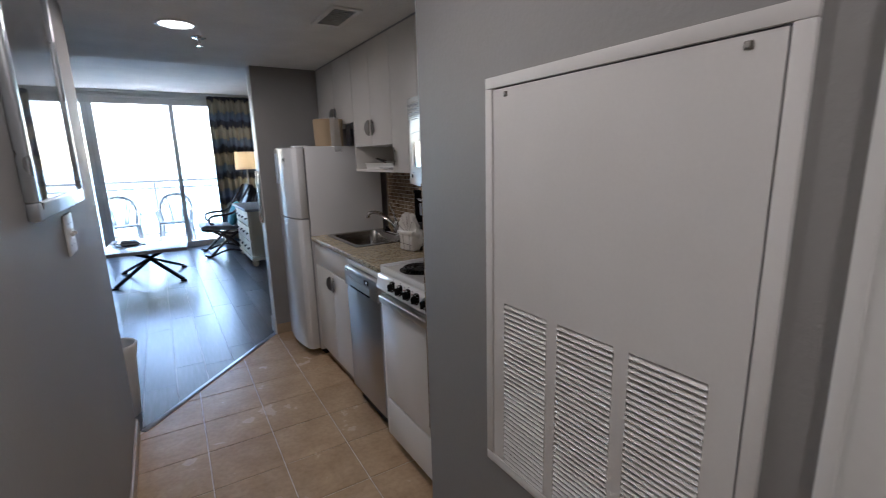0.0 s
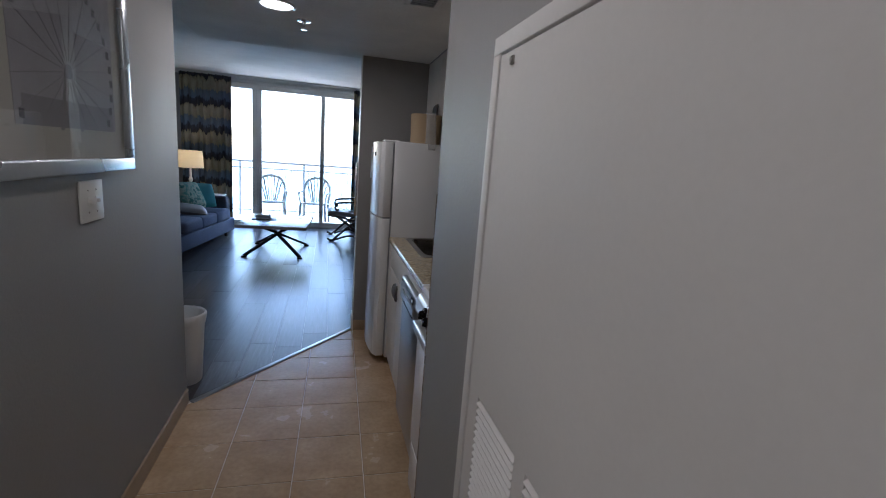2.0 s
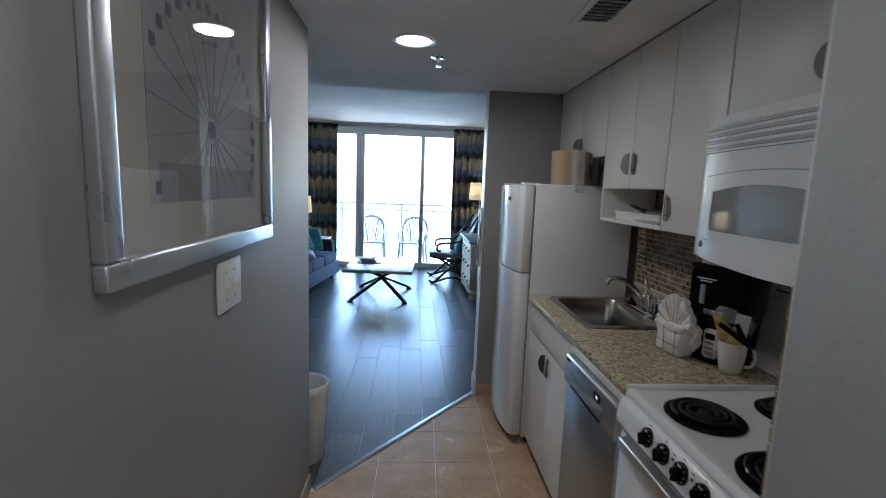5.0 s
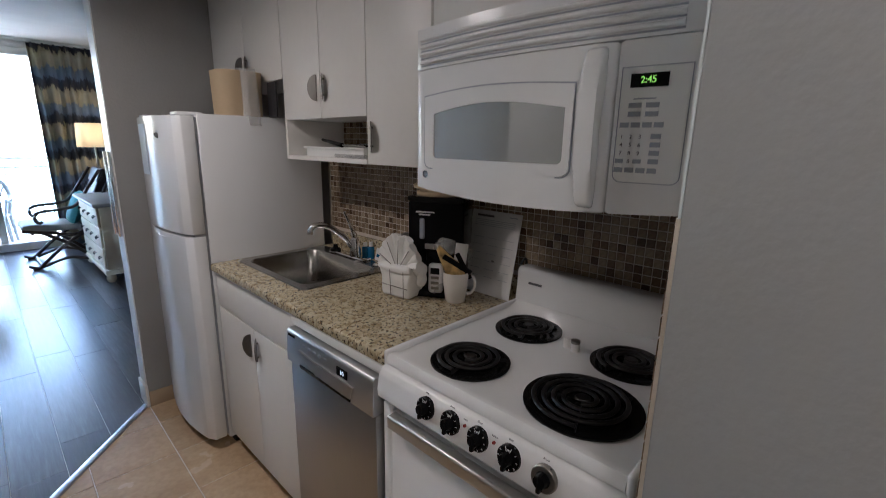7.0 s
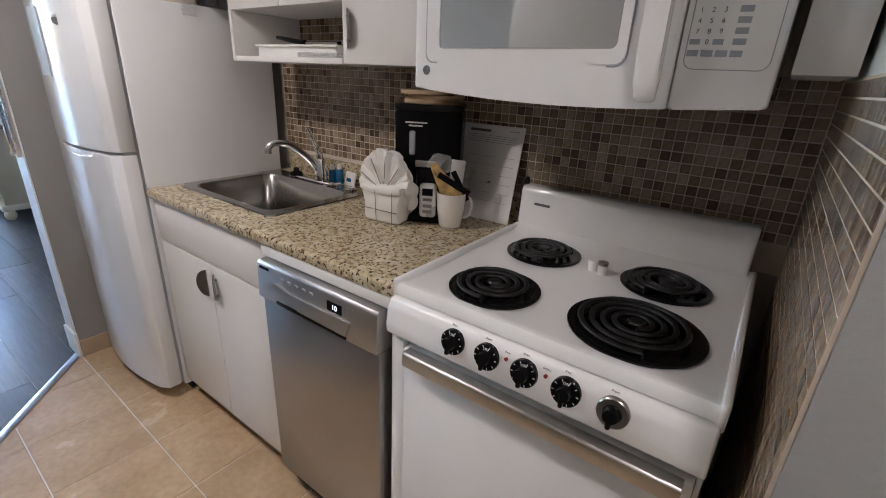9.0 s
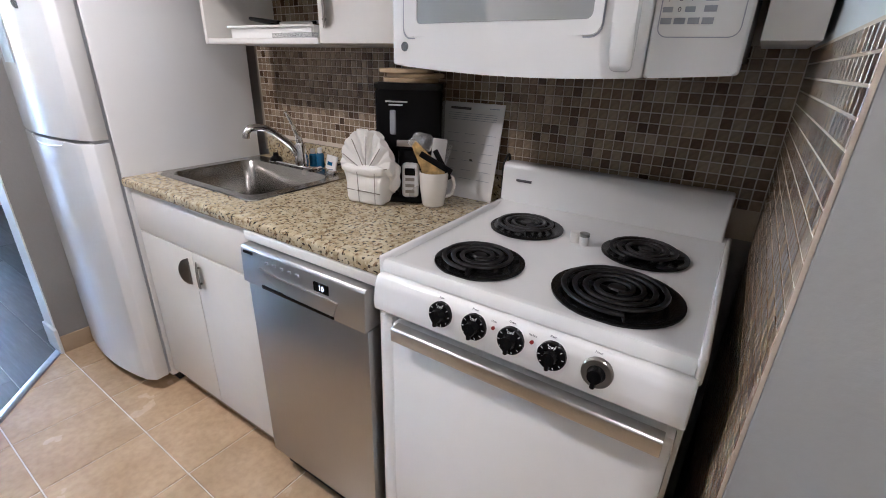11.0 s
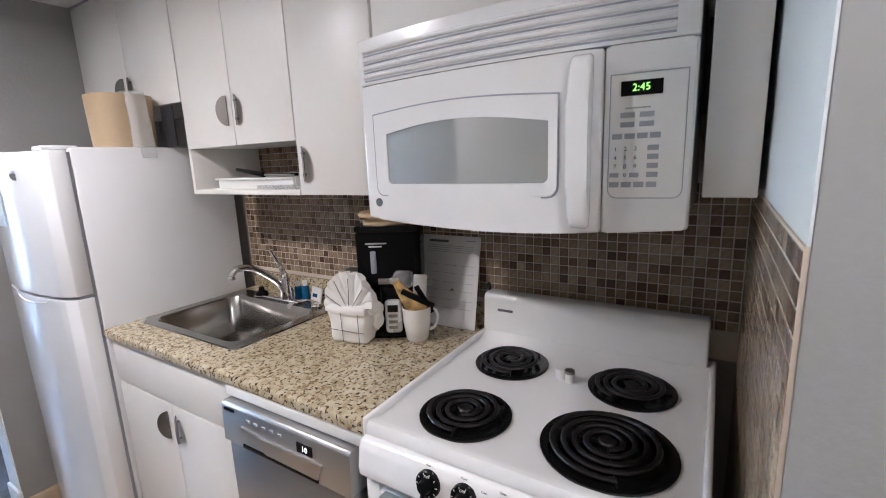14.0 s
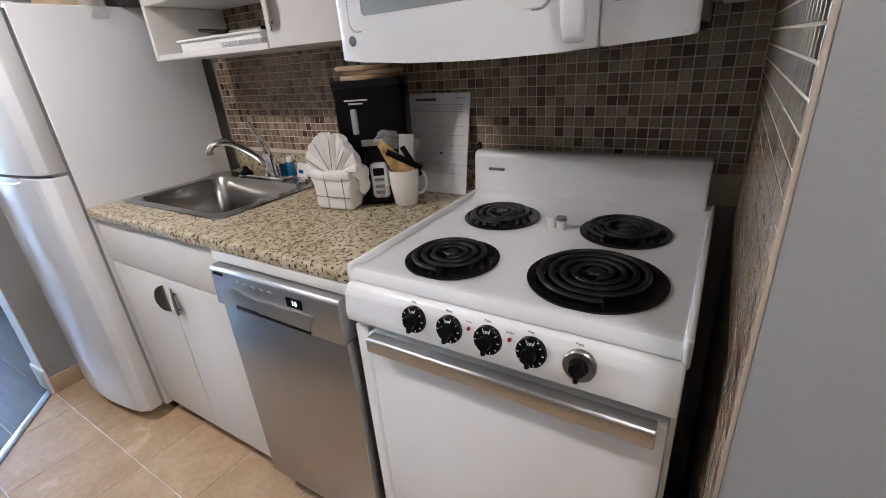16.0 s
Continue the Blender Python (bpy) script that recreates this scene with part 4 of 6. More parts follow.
SPLIT = 2.655
mdoor = part("door", bowed_slab(SPLIT + 0.001, N1, 1.312, 1.632, 1.905, 0.006, low=0.016), M["appliance"], mw)
mpan = part("control_panel", bowed_slab(N0, SPLIT - 0.001, 1.312, 1.632, 1.905, 0.006, low=0.016), M["appliance"], mw)
vt = part("vent_panel", bowed_slab(N0, N1, 1.634, 1.738, 1.905, 0.004), M["appliance"], mw)
for k in range(4):
    z = 1.652 + 0.019 * k
    lv = bmesh.new()
    ys = [N0 + 0.035 + (N1 - N0 - 0.055) * i / 18 for i in range(19)]
    tube(lv, [(bow(y) - 0.001, y, z) for y in ys], 0.0052, 8)
    part("louvre", lv, M["appliance"], vt)
    gr = bmesh.new()
    tube(gr, [(bow(y) + 0.0005, y, z - 0.0095) for y in ys], 0.0022, 6)
    part("slot", gr, M["button"], vt)


def bowed_plate(poly, out, thick, step=0.02):
    """A thin plate that lies on the bowed front, from an outline of (y, z), cut into upright strips."""
    bm = bmesh.new()
    pts = [Vector(p) for p in poly]
    lo, hi = min(p.x for p in pts), max(p.x for p in pts)
    n = max(1, round((hi - lo) / step))
    for k in range(n):
        strip_ = clip(clip(pts, Vector((1, 0)), lo + (hi - lo) * (k + 1) / n), Vector((-1, 0)), -(lo + (hi - lo) * k / n))
        if len(strip_) > 2:
            bm.faces.new([bm.verts.new((bow(p.x) - out, p.x, p.y)) for p in strip_])
    bmesh.ops.remove_doubles(bm, verts=bm.verts, dist=0.00005)
    got = bmesh.ops.extrude_face_region(bm, geom=bm.faces[:])
    bmesh.ops.translate(bm, vec=(thick, 0, 0), verts=[v for v in got["geom"] if isinstance(v, bmesh.types.BMVert)])
    return bm


def arch(y0, y1, z0, z1, rise, r=0.012, n=12):
    pts = []
    for cy, cz, a0 in ((y0 + r, z0 + r, 180), (y1 - r, z0 + r, 270)):
        pts += [(cy + r * math.cos(radians(a0 + 90 * k / 4)), cz + r * math.sin(radians(a0 + 90 * k / 4))) for k in range(5)]
    pts += [(y1 + (y0 - y1) * k / n, z1 + rise * math.sin(math.pi * k / n)) for k in range(n + 1)]
    return pts


def ring_on_bow(outer, inner, out, thick):
    bm = bmesh.new()
    n = len(outer)
    for lo, (pa, pb) in enumerate(((outer, inner),)):
        fa = [bm.verts.new((bow(y) - out, y, z)) for y, z in pa]
        fb = [bm.verts.new((bow(y) - out, y, z)) for y, z in pb]
        ga = [bm.verts.new((bow(y) + thick, y, z)) for y, z in pa]
        gb = [bm.verts.new((bow(y) + thick, y, z)) for y, z in pb]
        for i in range(n):
            j = (i + 1) % n
            bm.faces.new((fa[i], fa[j], fb[j], fb[i]))
            bm.faces.new((fa[i], fa[j], ga[j], ga[i]))
            bm.faces.new((fb[i], fb[j], gb[j], gb[i]))
    return bm


M["mw_window"] = surface("microwave_window_screen", (0.33, 0.34, 0.335), 0.05, var=0.03, grain=500, relief=0.0, coat=1.0, rvar=0.015, ior=2.5)
part("window", bowed_plate(arch(2.752, 3.156, 1.398, 1.515, 0.020), 0.0012, 0.004), M["mw_window"], mdoor, "grey glass door window")
part("window_frame", ring_on_bow(arch(2.735, 3.195, 1.372, 1.560, 0.012, 0.02), arch(2.752, 3.156, 1.398, 1.515, 0.020), 0.004, 0.003), M["appliance"], mdoor)
HB = bow(2.69)
ha = prism(bmesh.new(), [(HB + 0.004, 1.626), (HB - 0.022, 1.620), (HB - 0.034, 1.600), (HB - 0.040, 1.540), (HB - 0.041, 1.470), (HB - 0.038, 1.390), (HB - 0.032, 1.335), (HB - 0.022, 1.316),
                         (HB - 0.004, 1.310), (HB - 0.008, 1.350), (HB - 0.012, 1.470), (HB - 0.008, 1.585), (HB + 0.004, 1.596)], "y", 2.671, 2.709, bevel=0.0085, seg=4)
part("handle", ha, M["appliance"], mdoor, "vertical white bar handle")
part("window_groove", ring_on_bow(arch(2.732, 3.2005, 1.3675, 1.5645, 0.012, 0.022), arch(2.735, 3.1975, 1.3705, 1.5615, 0.012, 0.02), 0.0012, 0.002), M["button"], mdoor)
bd = rod(bmesh.new(), (bow(3.195) + 0.001, 3.195, 1.352), (bow(3.195) - 0.002, 3.195, 1.352), 0.0105, seg=24)
part("badge", bd, M["silver_frame"], mdoor, "small round metal badge")
part("keypad_plate", bowed_plate(arch(2.5245, 2.6415, 1.3705, 1.5815, 0.0, 0.014), 0.0008, 0.003), M["plastic_white"], mpan)
part("keypad_groove", ring_on_bow(arch(2.522, 2.644, 1.368, 1.584, 0.0, 0.016), arch(2.5235, 2.6425, 1.3695, 1.5825, 0.0, 0.0145), 0.0012, 0.002), M["button"], mpan)
dsp = part("display", bowed_plate([(2.560, 1.546), (2.626, 1.546), (2.626, 1.571), (2.560, 1.571)], 0.0022, 0.002), M["black"], mpan)
letters("digits", "2:45", 0.017, facing_left(bow(2.622) - 0.0030, 2.593, 1.5585), M["screen_green"], dsp)


def key(y, z, w, h):
    part("key", bowed_plate([(y - w / 2, z - h / 2), (y + w / 2, z - h / 2), (y + w / 2, z + h / 2), (y - w / 2, z + h / 2)], 0.0016, 0.0012), M["button"], mpan)


for y, z in ((2.614, 1.514), (2.583, 1.514), (2.614, 1.498), (2.583, 1.498)):
    key(y, z, 0.023, 0.009)
for k in range(4):
    key(2.630 - 0.0205 * k, 1.478, 0.0165, 0.0095)
for k in range(4):
    key(2.633 - 0.0205 * k, 1.393, 0.0165, 0.0095)
key(2.633, 1.410, 0.015, 0.008), key(2.600, 1.410, 0.015, 0.008)
for k in range(4):
    key(2.571, 1.457 - 0.0155 * k, 0.018, 0.009)
for i, ch in enumerate("123456789"):
    letters("numeral", ch, 0.0105, facing_left(bow(2.636 - 0.0165 * (i % 3)) - 0.0014, 2.632 - 0.0165 * (i % 3), 1.456 - 0.0155 * (i // 3)), M["ink"], mpan)
letters("numeral", "0", 0.0105, facing_left(bow(2.62) - 0.0014, 2.6155, 1.4095), M["ink"], mpan)
part("printed_bar", bowed_plate([(2.578, 1.5245), (2.618, 1.5245), (2.618, 1.527), (2.578, 1.527)], 0.0014, 0.001), M["button"], mpan)

# ---- passage ----
ap = thing("access_panel", "large white louvred air-handler access panel", "panel", (RIGHT, 1.715, 0.6))
XA = RIGHT - 0.006
P0, P1, Q0, Q1 = 1.380, 2.046, 0.582, 1.630
for nm, b in (("frame_rail", (P0, P1, Q1 - 0.026, Q1)), ("frame_rail", (P0, P1, Q0, Q0 + 0.026)), ("frame_stile", (P0, P0 + 0.026, Q0 + 0.0265, Q1 - 0.0265)), ("frame_stile", (P1 - 0.026, P1, Q0 + 0.0265, Q1 - 0.0265))):
    part(nm, boxed(XA - 0.006, RIGHT + 0.002, *b, bevel=0.0015), M["door_paint"], ap)
GZ0, GZ1 = 0.610, 1.072
cols = ((1.462, 1.609), (1.643, 1.791), (1.824, 1.973))
leaf = bmesh.new()
y = P0 + 0.030
for c0, c1 in cols:
    box(leaf, XA - 0.004, RIGHT + 0.001, y, c0, Q0 + 0.029, Q1 - 0.030)
    box(leaf, XA - 0.004, RIGHT + 0.001, c0, c1, GZ1, Q1 - 0.030)
    box(leaf, XA - 0.004, RIGHT + 0.001, c0, c1, Q0 + 0.029, GZ0)
    y = c1
box(leaf, XA - 0.004, RIGHT + 0.001, y, P1 - 0.030, Q0 + 0.029, Q1 - 0.030)
bmesh.ops.remove_doubles(leaf, verts=leaf.verts, dist=0.0002)
part("leaf", leaf, M["door_paint"], ap)
# Dark sheet stands in for the shade between the louvre slats.
part("gap_shadow", boxed(RIGHT - 0.0025, RIGHT - 0.0005, P0 + 0.02, P1 - 0.02, Q0 + 0.02, Q1 - 0.02), M["ink"], ap, "dark sheet that shades the gaps behind the leaf")
slat = bmesh.new()
prism(slat, [(-0.0050, -0.0030), (-0.0042, -0.0050), (0.0050, 0.0034), (0.0042, 0.0054)], "y", -0.0765, 0.0765)
slat_me = solid("slat", slat, M["door_paint"])
for c0, c1 in cols:
    for k in range(36):
        ob = new("slat", slat_me)
        ob.parent = ap
        ob.matrix_parent_inverse = Matrix.Translation(ap.location).inverted()
        ob.location = (XA - 0.001, (c0 + c1) / 2, GZ0 + 0.006 + 0.0128 * k)
        ob.scale = (1, (c1 - c0 - 0.001) / 0.153, 1)
for y in (1.456, 1.970):
    lt = part("latch", boxed(XA - 0.007, XA - 0.003, y - 0.006, y + 0.006, 1.580, 1.592, bevel=0.0015), M["nickel"], ap, "small square metal latch")
    part("screw", rod(bmesh.new(), (XA - 0.007, y, 1.586), (XA - 0.0085, y, 1.586), 0.0035, seg=12), M["steel"], lt)

cas = thing("door_1", "white painted door with moulded casing in the passage, closed", "door", (RIGHT, 0.74, 0), kind="structure")
part("casing", boxed(RIGHT - 0.018, RIGHT + 0.002, 1.212, 1.312, 0, 2.10, bevel=0.005), M["trim"], cas)
part("casing", boxed(RIGHT - 0.018, RIGHT + 0.002, 0.20, 0.30, 0, 2.10, bevel=0.005), M["trim"], cas)
part("casing_bead", boxed(RIGHT - 0.024, RIGHT - 0.017, 1.289, 1.310, 0, 2.095, bevel=0.003), M["trim"], cas)
part("leaf", boxed(RIGHT - 0.010, RIGHT + 0.001, 0.303, 1.209, 0.008, 2.05, bevel=0.002), M["trim"], cas)

bp = thing("breaker_panel", "white metal electrical breaker panel set into the wall", "electrical panel", (LEFT, 1.75, 1.12))
part("cover", boxed(LEFT - 0.001, LEFT + 0.010, 1.50, 1.957, 1.134, 2.02, bevel=0.003), M["door_paint"], bp)
bdoor = part("door", boxed(LEFT + 0.0102, LEFT + 0.014, 1.55, 1.885, 1.155, 1.98, bevel=0.002), M["door_paint"], bp)
lt = part("latch", boxed(LEFT + 0.0142, LEFT + 0.020, 1.796, 1.838, 1.385, 1.462, bevel=0.003), M["cream"], bdoor)
part("latch_slot", boxed(LEFT + 0.0195, LEFT + 0.0215, 1.803, 1.831, 1.396, 1.414), M["black"], bp)
for z in (1.241, 1.479):
    part("screw", lathe(bmesh.new(), [(0.0, 0.006), (0.005, 0.005), (0.008, 0.0), (0.008, -0.002)], m=Matrix.Translation((LEFT + 0.0105, 1.950, z)) @ Matrix.Rotation(radians(90), 4, "Y"), seg=16), M["chrome"], bp, "chrome cover screw")

pic = thing("framed_picture", "large framed print of a ferris wheel behind glass", "picture", (LEFT, 2.95, 1.305))
G0, G1, H0, H1, FX = 2.528, 3.318, 1.318, 2.105, LEFT + 0.026
for nm, b in (("frame_rail", (G0, G1, H0, H0 + 0.045)), ("frame_rail", (G0, G1, H1 - 0.045, H1)), ("frame_stile", (G0, G0 + 0.045, H0 + 0.0452, H1 - 0.0452)), ("frame_stile", (G1 - 0.045, G1, H0 + 0.0452, H1 - 0.0452))):
    part(nm, boxed(LEFT + 0.0005, FX, *b, bevel=0.006, seg=3), M["silver_frame"], pic)
part("mat_board", boxed(LEFT + 0.004, LEFT + 0.008, G0 + 0.03, G1 - 0.03, H0 + 0.03, H1 - 0.03), M["mat_board"], pic)
I0, I1, J0, J1 = G0 + 0.15, G1 - 0.11, H0 + 0.132, H1 - 0.06
prt = part("print", boxed(LEFT + 0.0082, LEFT + 0.0092, I0, I1, J0, J1), M["print_sky"], pic, "grey photographic print")
wy, wz, wr = (I0 + I1) / 2 - 0.012, J0 + 0.158, 0.262
sp = bmesh.new()
for k in range(20):
    a = 2 * math.pi * (k + 0.5) / 20
    q = Vector((0, math.cos(a), math.sin(a)))
    e = min(wr, ((J1 - wz) / q.z) if q.z > 0.01 else wr, ((J0 + 0.005 - wz) / q.z) if q.z < -0.01 else wr)
    rod(sp, Vector((LEFT + 0.0094, wy, wz)) + q * 0.03, Vector((LEFT + 0.0094, wy, wz)) + q * e, 0.0009, seg=4)
part("spokes", sp, M["print_mid"], prt)
for k in range(36):
    a = 2 * math.pi * k / 36
    cy, cz = wy + wr * math.cos(a), wz + wr * math.sin(a)
    if not (J0 + 0.02 < cz < J1 - 0.015 and I0 + 0.01 < cy < I1 - 0.01):
        continue
    part("cabin", boxed(LEFT + 0.0093, LEFT + 0.0098, cy - 0.010, cy + 0.010, cz - 0.012, cz + 0.012, bevel=0.0), M["print_dark"], prt)
hub = bmesh.new()
lathe(hub, [(0.0, 0.0006), (0.020, 0.0006), (0.020, 0.0)], m=Matrix.Translation((LEFT + 0.0096, wy, wz)) @ Matrix.Rotation(radians(90), 4, "Y"), seg=18)
part("hub", hub, M["print_dark"], prt)
for sg in (-1, 1):
    part("tower", prism(bmesh.new(), [(wy + sg * 0.004, wz + 0.02), (wy + sg * 0.016, wz + 0.02), (wy + sg * 0.062, wz - 0.165), (wy + sg * 0.046, wz - 0.165)], "x", LEFT + 0.0093, LEFT + 0.0097), M["print_mid"], prt)
part("street", boxed(LEFT + 0.0093, LEFT + 0.0096, I0 + 0.03, I1 - 0.02, J0, J0 + 0.075), M["print_mid"], prt)
gl = part("glass", boxed(LEFT + 0.016, LEFT + 0.018, G0 + 0.043, G1 - 0.043, H0 + 0.043, H1 - 0.043), M["picture_glass"], pic)
gl.visible_shadow = False

sw = thing("light_switch", "white double light switch plate", "switch", (LEFT, 3.02, 1.145))
part("plate", boxed(LEFT, LEFT + 0.007, 2.945, 3.090, 1.162, 1.294, bevel=0.0035, seg=3), M["plastic_white"], sw)
for y in (2.992, 3.043):
    tg = bmesh.new()
    box(tg, LEFT + 0.0068, LEFT + 0.009, y - 0.006, y + 0.006, 1.213, 1.243, bevel=0.001)
    box(tg, LEFT + 0.008, LEFT + 0.020, y - 0.004, y + 0.004, 1.223, 1.234, bevel=0.002, m=None)
    part("toggle", tg, M["plastic_white"], sw)
    for z in (1.193, 1.263):
        part("screw", rod(bmesh.new(), (LEFT + 0.0065, y, z), (LEFT + 0.0078, y, z), 0.003, seg=10), M["nickel"], sw)

# ceiling fittings; the passage and entry downlights are unseen, added for fill light
for x, y, lab in ((0.937, 3.99, "round recessed ceiling downlight, switched on"), (0.98, 2.05, "added unseen round recessed ceiling downlight in the passage, switched on"), (0.80, 0.70, "added unseen round recessed ceiling downlight at the entry, switched on")):
    dl = thing("ceiling_light", lab, "ceiling light", (x, y, SOFFIT))
    part("trim_ring", lathe(bmesh.new(), [(0.100, 0.0), (0.100, -0.004), (0.092, -0.008), (0.082, -0.006), (0.078, 0.0)], (x, y, SOFFIT), 40), M["plastic_white"], dl)
    part("diffuser", lathe(bmesh.new(), [(0.079, -0.003), (0.05, -0.0045), (0.0, -0.005)], (x, y, SOFFIT), 40), M["lamp_glow"], dl, "glowing white lens")
spk = thing("sprinkler", "chrome fire sprinkler head in the ceiling", "sprinkler", (1.06, 4.218, SOFFIT))
part("escutcheon", lathe(bmesh.new(), [(0.040, 0), (0.038, -0.006), (0.022, -0.009), (0.014, -0.009)], (1.06, 4.218, SOFFIT)), M["chrome"], spk)
part("head", lathe(bmesh.new(), [(0.010, -0.008), (0.009, -0.028), (0.004, -0.034), (0.004, -0.046), (0.017, -0.048), (0.017, -0.051), (0, -0.052)], (1.06, 4.218, SOFFIT), 18), M["chrome"], spk)
vn = thing("ceiling_vent", "white metal ceiling air vent with slats", "vent", (1.625, 3.49, SOFFIT))
V = (1.545, 1.705, 3.325, 3.655)
for b in ((V[0], V[1], V[2], V[2] + 0.03), (V[0], V[1], V[3] - 0.03, V[3]), (V[0], V[0] + 0.025, V[2] + 0.03, V[3] - 0.03), (V[1] - 0.025, V[1], V[2] + 0.03, V[3] - 0.03)):
    part("frame", boxed(*b, SOFFIT - 0.009, SOFFIT - 0.0005, bevel=0.002), M["plastic_white"], vn)
part("backing", boxed(V[0] + 0.02, V[1] - 0.02, V[2] + 0.025, V[3] - 0.025, SOFFIT - 0.0015, SOFFIT - 0.0006), M["black_matt"], vn)
for k in range(9):
    yy = V[2] + 0.045 + 0.030 * k
    part("slat", box(bmesh.new(), V[0] + 0.026, V[1] - 0.026, -0.0008, 0.0008, -0.0065, 0.0065, m=Matrix.Translation((0, yy, SOFFIT - 0.0075)) @ Matrix.Rotation(radians(-40), 4, "X")), M["plastic_white"], vn)

# narrow clear holder on the end of the stub wall
hl = thing("wall_holder", "narrow clear acrylic holder on the wall end", "holder", (1.44, 5.0, 0.95))
part("back_plate", boxed(1.437, 1.4415, 4.945, 5.035, 0.955, 1.372, bevel=0.001), M["silver_frame"], hl)
for y in (4.940, 5.036):
    part("side_rail", boxed(1.425, 1.4415, y, y + 0.005, 0.955, 1.372, bevel=0.001), M["chrome"], hl)

# ---- on the worktop ----
cm = thing("coffee_maker", "tall black plastic coffee maker with a silver control pad", "coffee maker", (2.09, 3.28, 0.9145))
CM = Matrix.Translation((2.035, 3.313, 0.9147)) @ Matrix.Rotation(radians(30), 4, "Z")


def cm_part(name, bm, mt, parent, label=""):
    bmesh.ops.transform(bm, matrix=CM, verts=bm.verts)
    return part(name, bm, M[mt], parent, label)


W = 0.098
front = [(-0.018 * math.sin(math.pi * k / 12), -W + 2 * W * k / 12) for k in range(13)]
cm_part("base", boxed(-0.030, 0.165, -W + 0.006, W - 0.006, 0.0, 0.026, bevel=0.010, seg=3), "black", cm)
cm_part("tower", prism(bmesh.new(), [(0.070, 0.03), (0.064, 0.19), (0.165, 0.19), (0.165, 0.03)], "y", -W + 0.006, W - 0.006, bevel=0.008, seg=3), "black", cm)
cm_part("water_tank", prism(bmesh.new(), front + [(0.165, W), (0.165, -W)], "z", 0.165, 0.330, bevel=0.007, seg=3), "black", cm)
cm_part("lid", prism(bmesh.new(), [(p[0] - 0.003, p[1] * 1.02) for p in front] + [(0.167, W + 0.002), (0.167, -W - 0.002)], "z", 0.3305, 0.349, bevel=0.006, seg=3), "enamel_black", cm)
cm_part("front_column", prism(bmesh.new(), [(-0.030, 0.012), (-0.026, 0.120), (-0.014, 0.168), (0.072, 0.168), (0.072, 0.012)], "y", -0.050, 0.030, bevel=0.012, seg=3), "black", cm)
cm_part("level_window", boxed(-0.021, -0.010, 0.034, 0.052, 0.205, 0.275, bevel=0.005, seg=3), "button", cm)
cm_part("logo_bar", boxed(-0.0195, -0.012, 0.000, 0.064, 0.296, 0.300), "paper", cm)
cm_part("logo_bar", boxed(-0.0205, -0.012, 0.014, 0.054, 0.287, 0.291), "paper", cm)
cm_part("label", boxed(-0.0205, -0.012, -0.030, 0.032, 0.172, 0.190, bevel=0.001), "steel", cm)
ctl = cm_part("control_pad", boxed(-0.040, -0.012, -0.036, 0.016, 0.020, 0.126, bevel=0.0135, seg=5), "pad_silver", cm, "rounded silver control pad")
cm_part("clock", boxed(-0.0415, -0.0385, -0.026, 0.006, 0.090, 0.112, bevel=0.0014, seg=3), "black", ctl)
for z in (0.092, 0.073, 0.055):
    cm_part("button", boxed(-0.0425, -0.0385, -0.024, 0.004, z - 0.0190, z - 0.0094, bevel=0.0018), "nickel", ctl)
for k, (dx, dy, tw) in enumerate(((0, 0, 4), (0.012, -0.012, -9), (-0.006, 0.008, 16))):
    fl_ = bmesh.new()
    m = Matrix.Translation((2.095 + dx, 3.350 + dy, 1.2675 + 0.0125 * k)) @ Matrix.Rotation(radians(tw), 4, "Z")
    ring = [(0.090 * (1 + 0.05 * math.sin(5 * a + k)) * math.cos(a), 0.082 * (1 + 0.05 * math.cos(4 * a + k)) * math.sin(a)) for a in (2 * math.pi * i / 28 for i in range(28))]
    prism(fl_, ring, "z", -0.0035, 0.0085, bevel=0.0035, seg=2)
    bmesh.ops.transform(fl_, matrix=m, verts=fl_.verts)
    lone("coffee_filter", fl_, M["filter"], "flat tan paper coffee filter on the coffee maker", "coffee filter", "coffee filters")

mg = thing("mug", "white ceramic mug stuffed with stirrers and packets", "mug", (2.048, 3.227, 0.9145))
part("cup", lathe(bmesh.new(), [(0.0, 0.0), (0.030, 0.0), (0.034, 0.004), (0.042, 0.060), (0.044, 0.104), (0.0415, 0.104), (0.039, 0.060), (0.031, 0.010), (0.0, 0.008)], (2.048, 3.227, 0.9147), 36), M["ceramic"], mg)
part("handle", tube(bmesh.new(), curve_pts([(2.085, 3.204, 1.000), (2.099, 3.194, 0.996), (2.104, 3.190, 0.970), (2.097, 3.196, 0.943), (2.081, 3.206, 0.938)], 6), 0.0055, 10), M["ceramic"], mg)
MUG = Matrix.Translation((2.048, 3.227, 1.0187)) @ Matrix.Rotation(radians(-47), 4, "Z")   # x runs along the fan of stirrers
rng = random.Random(4)
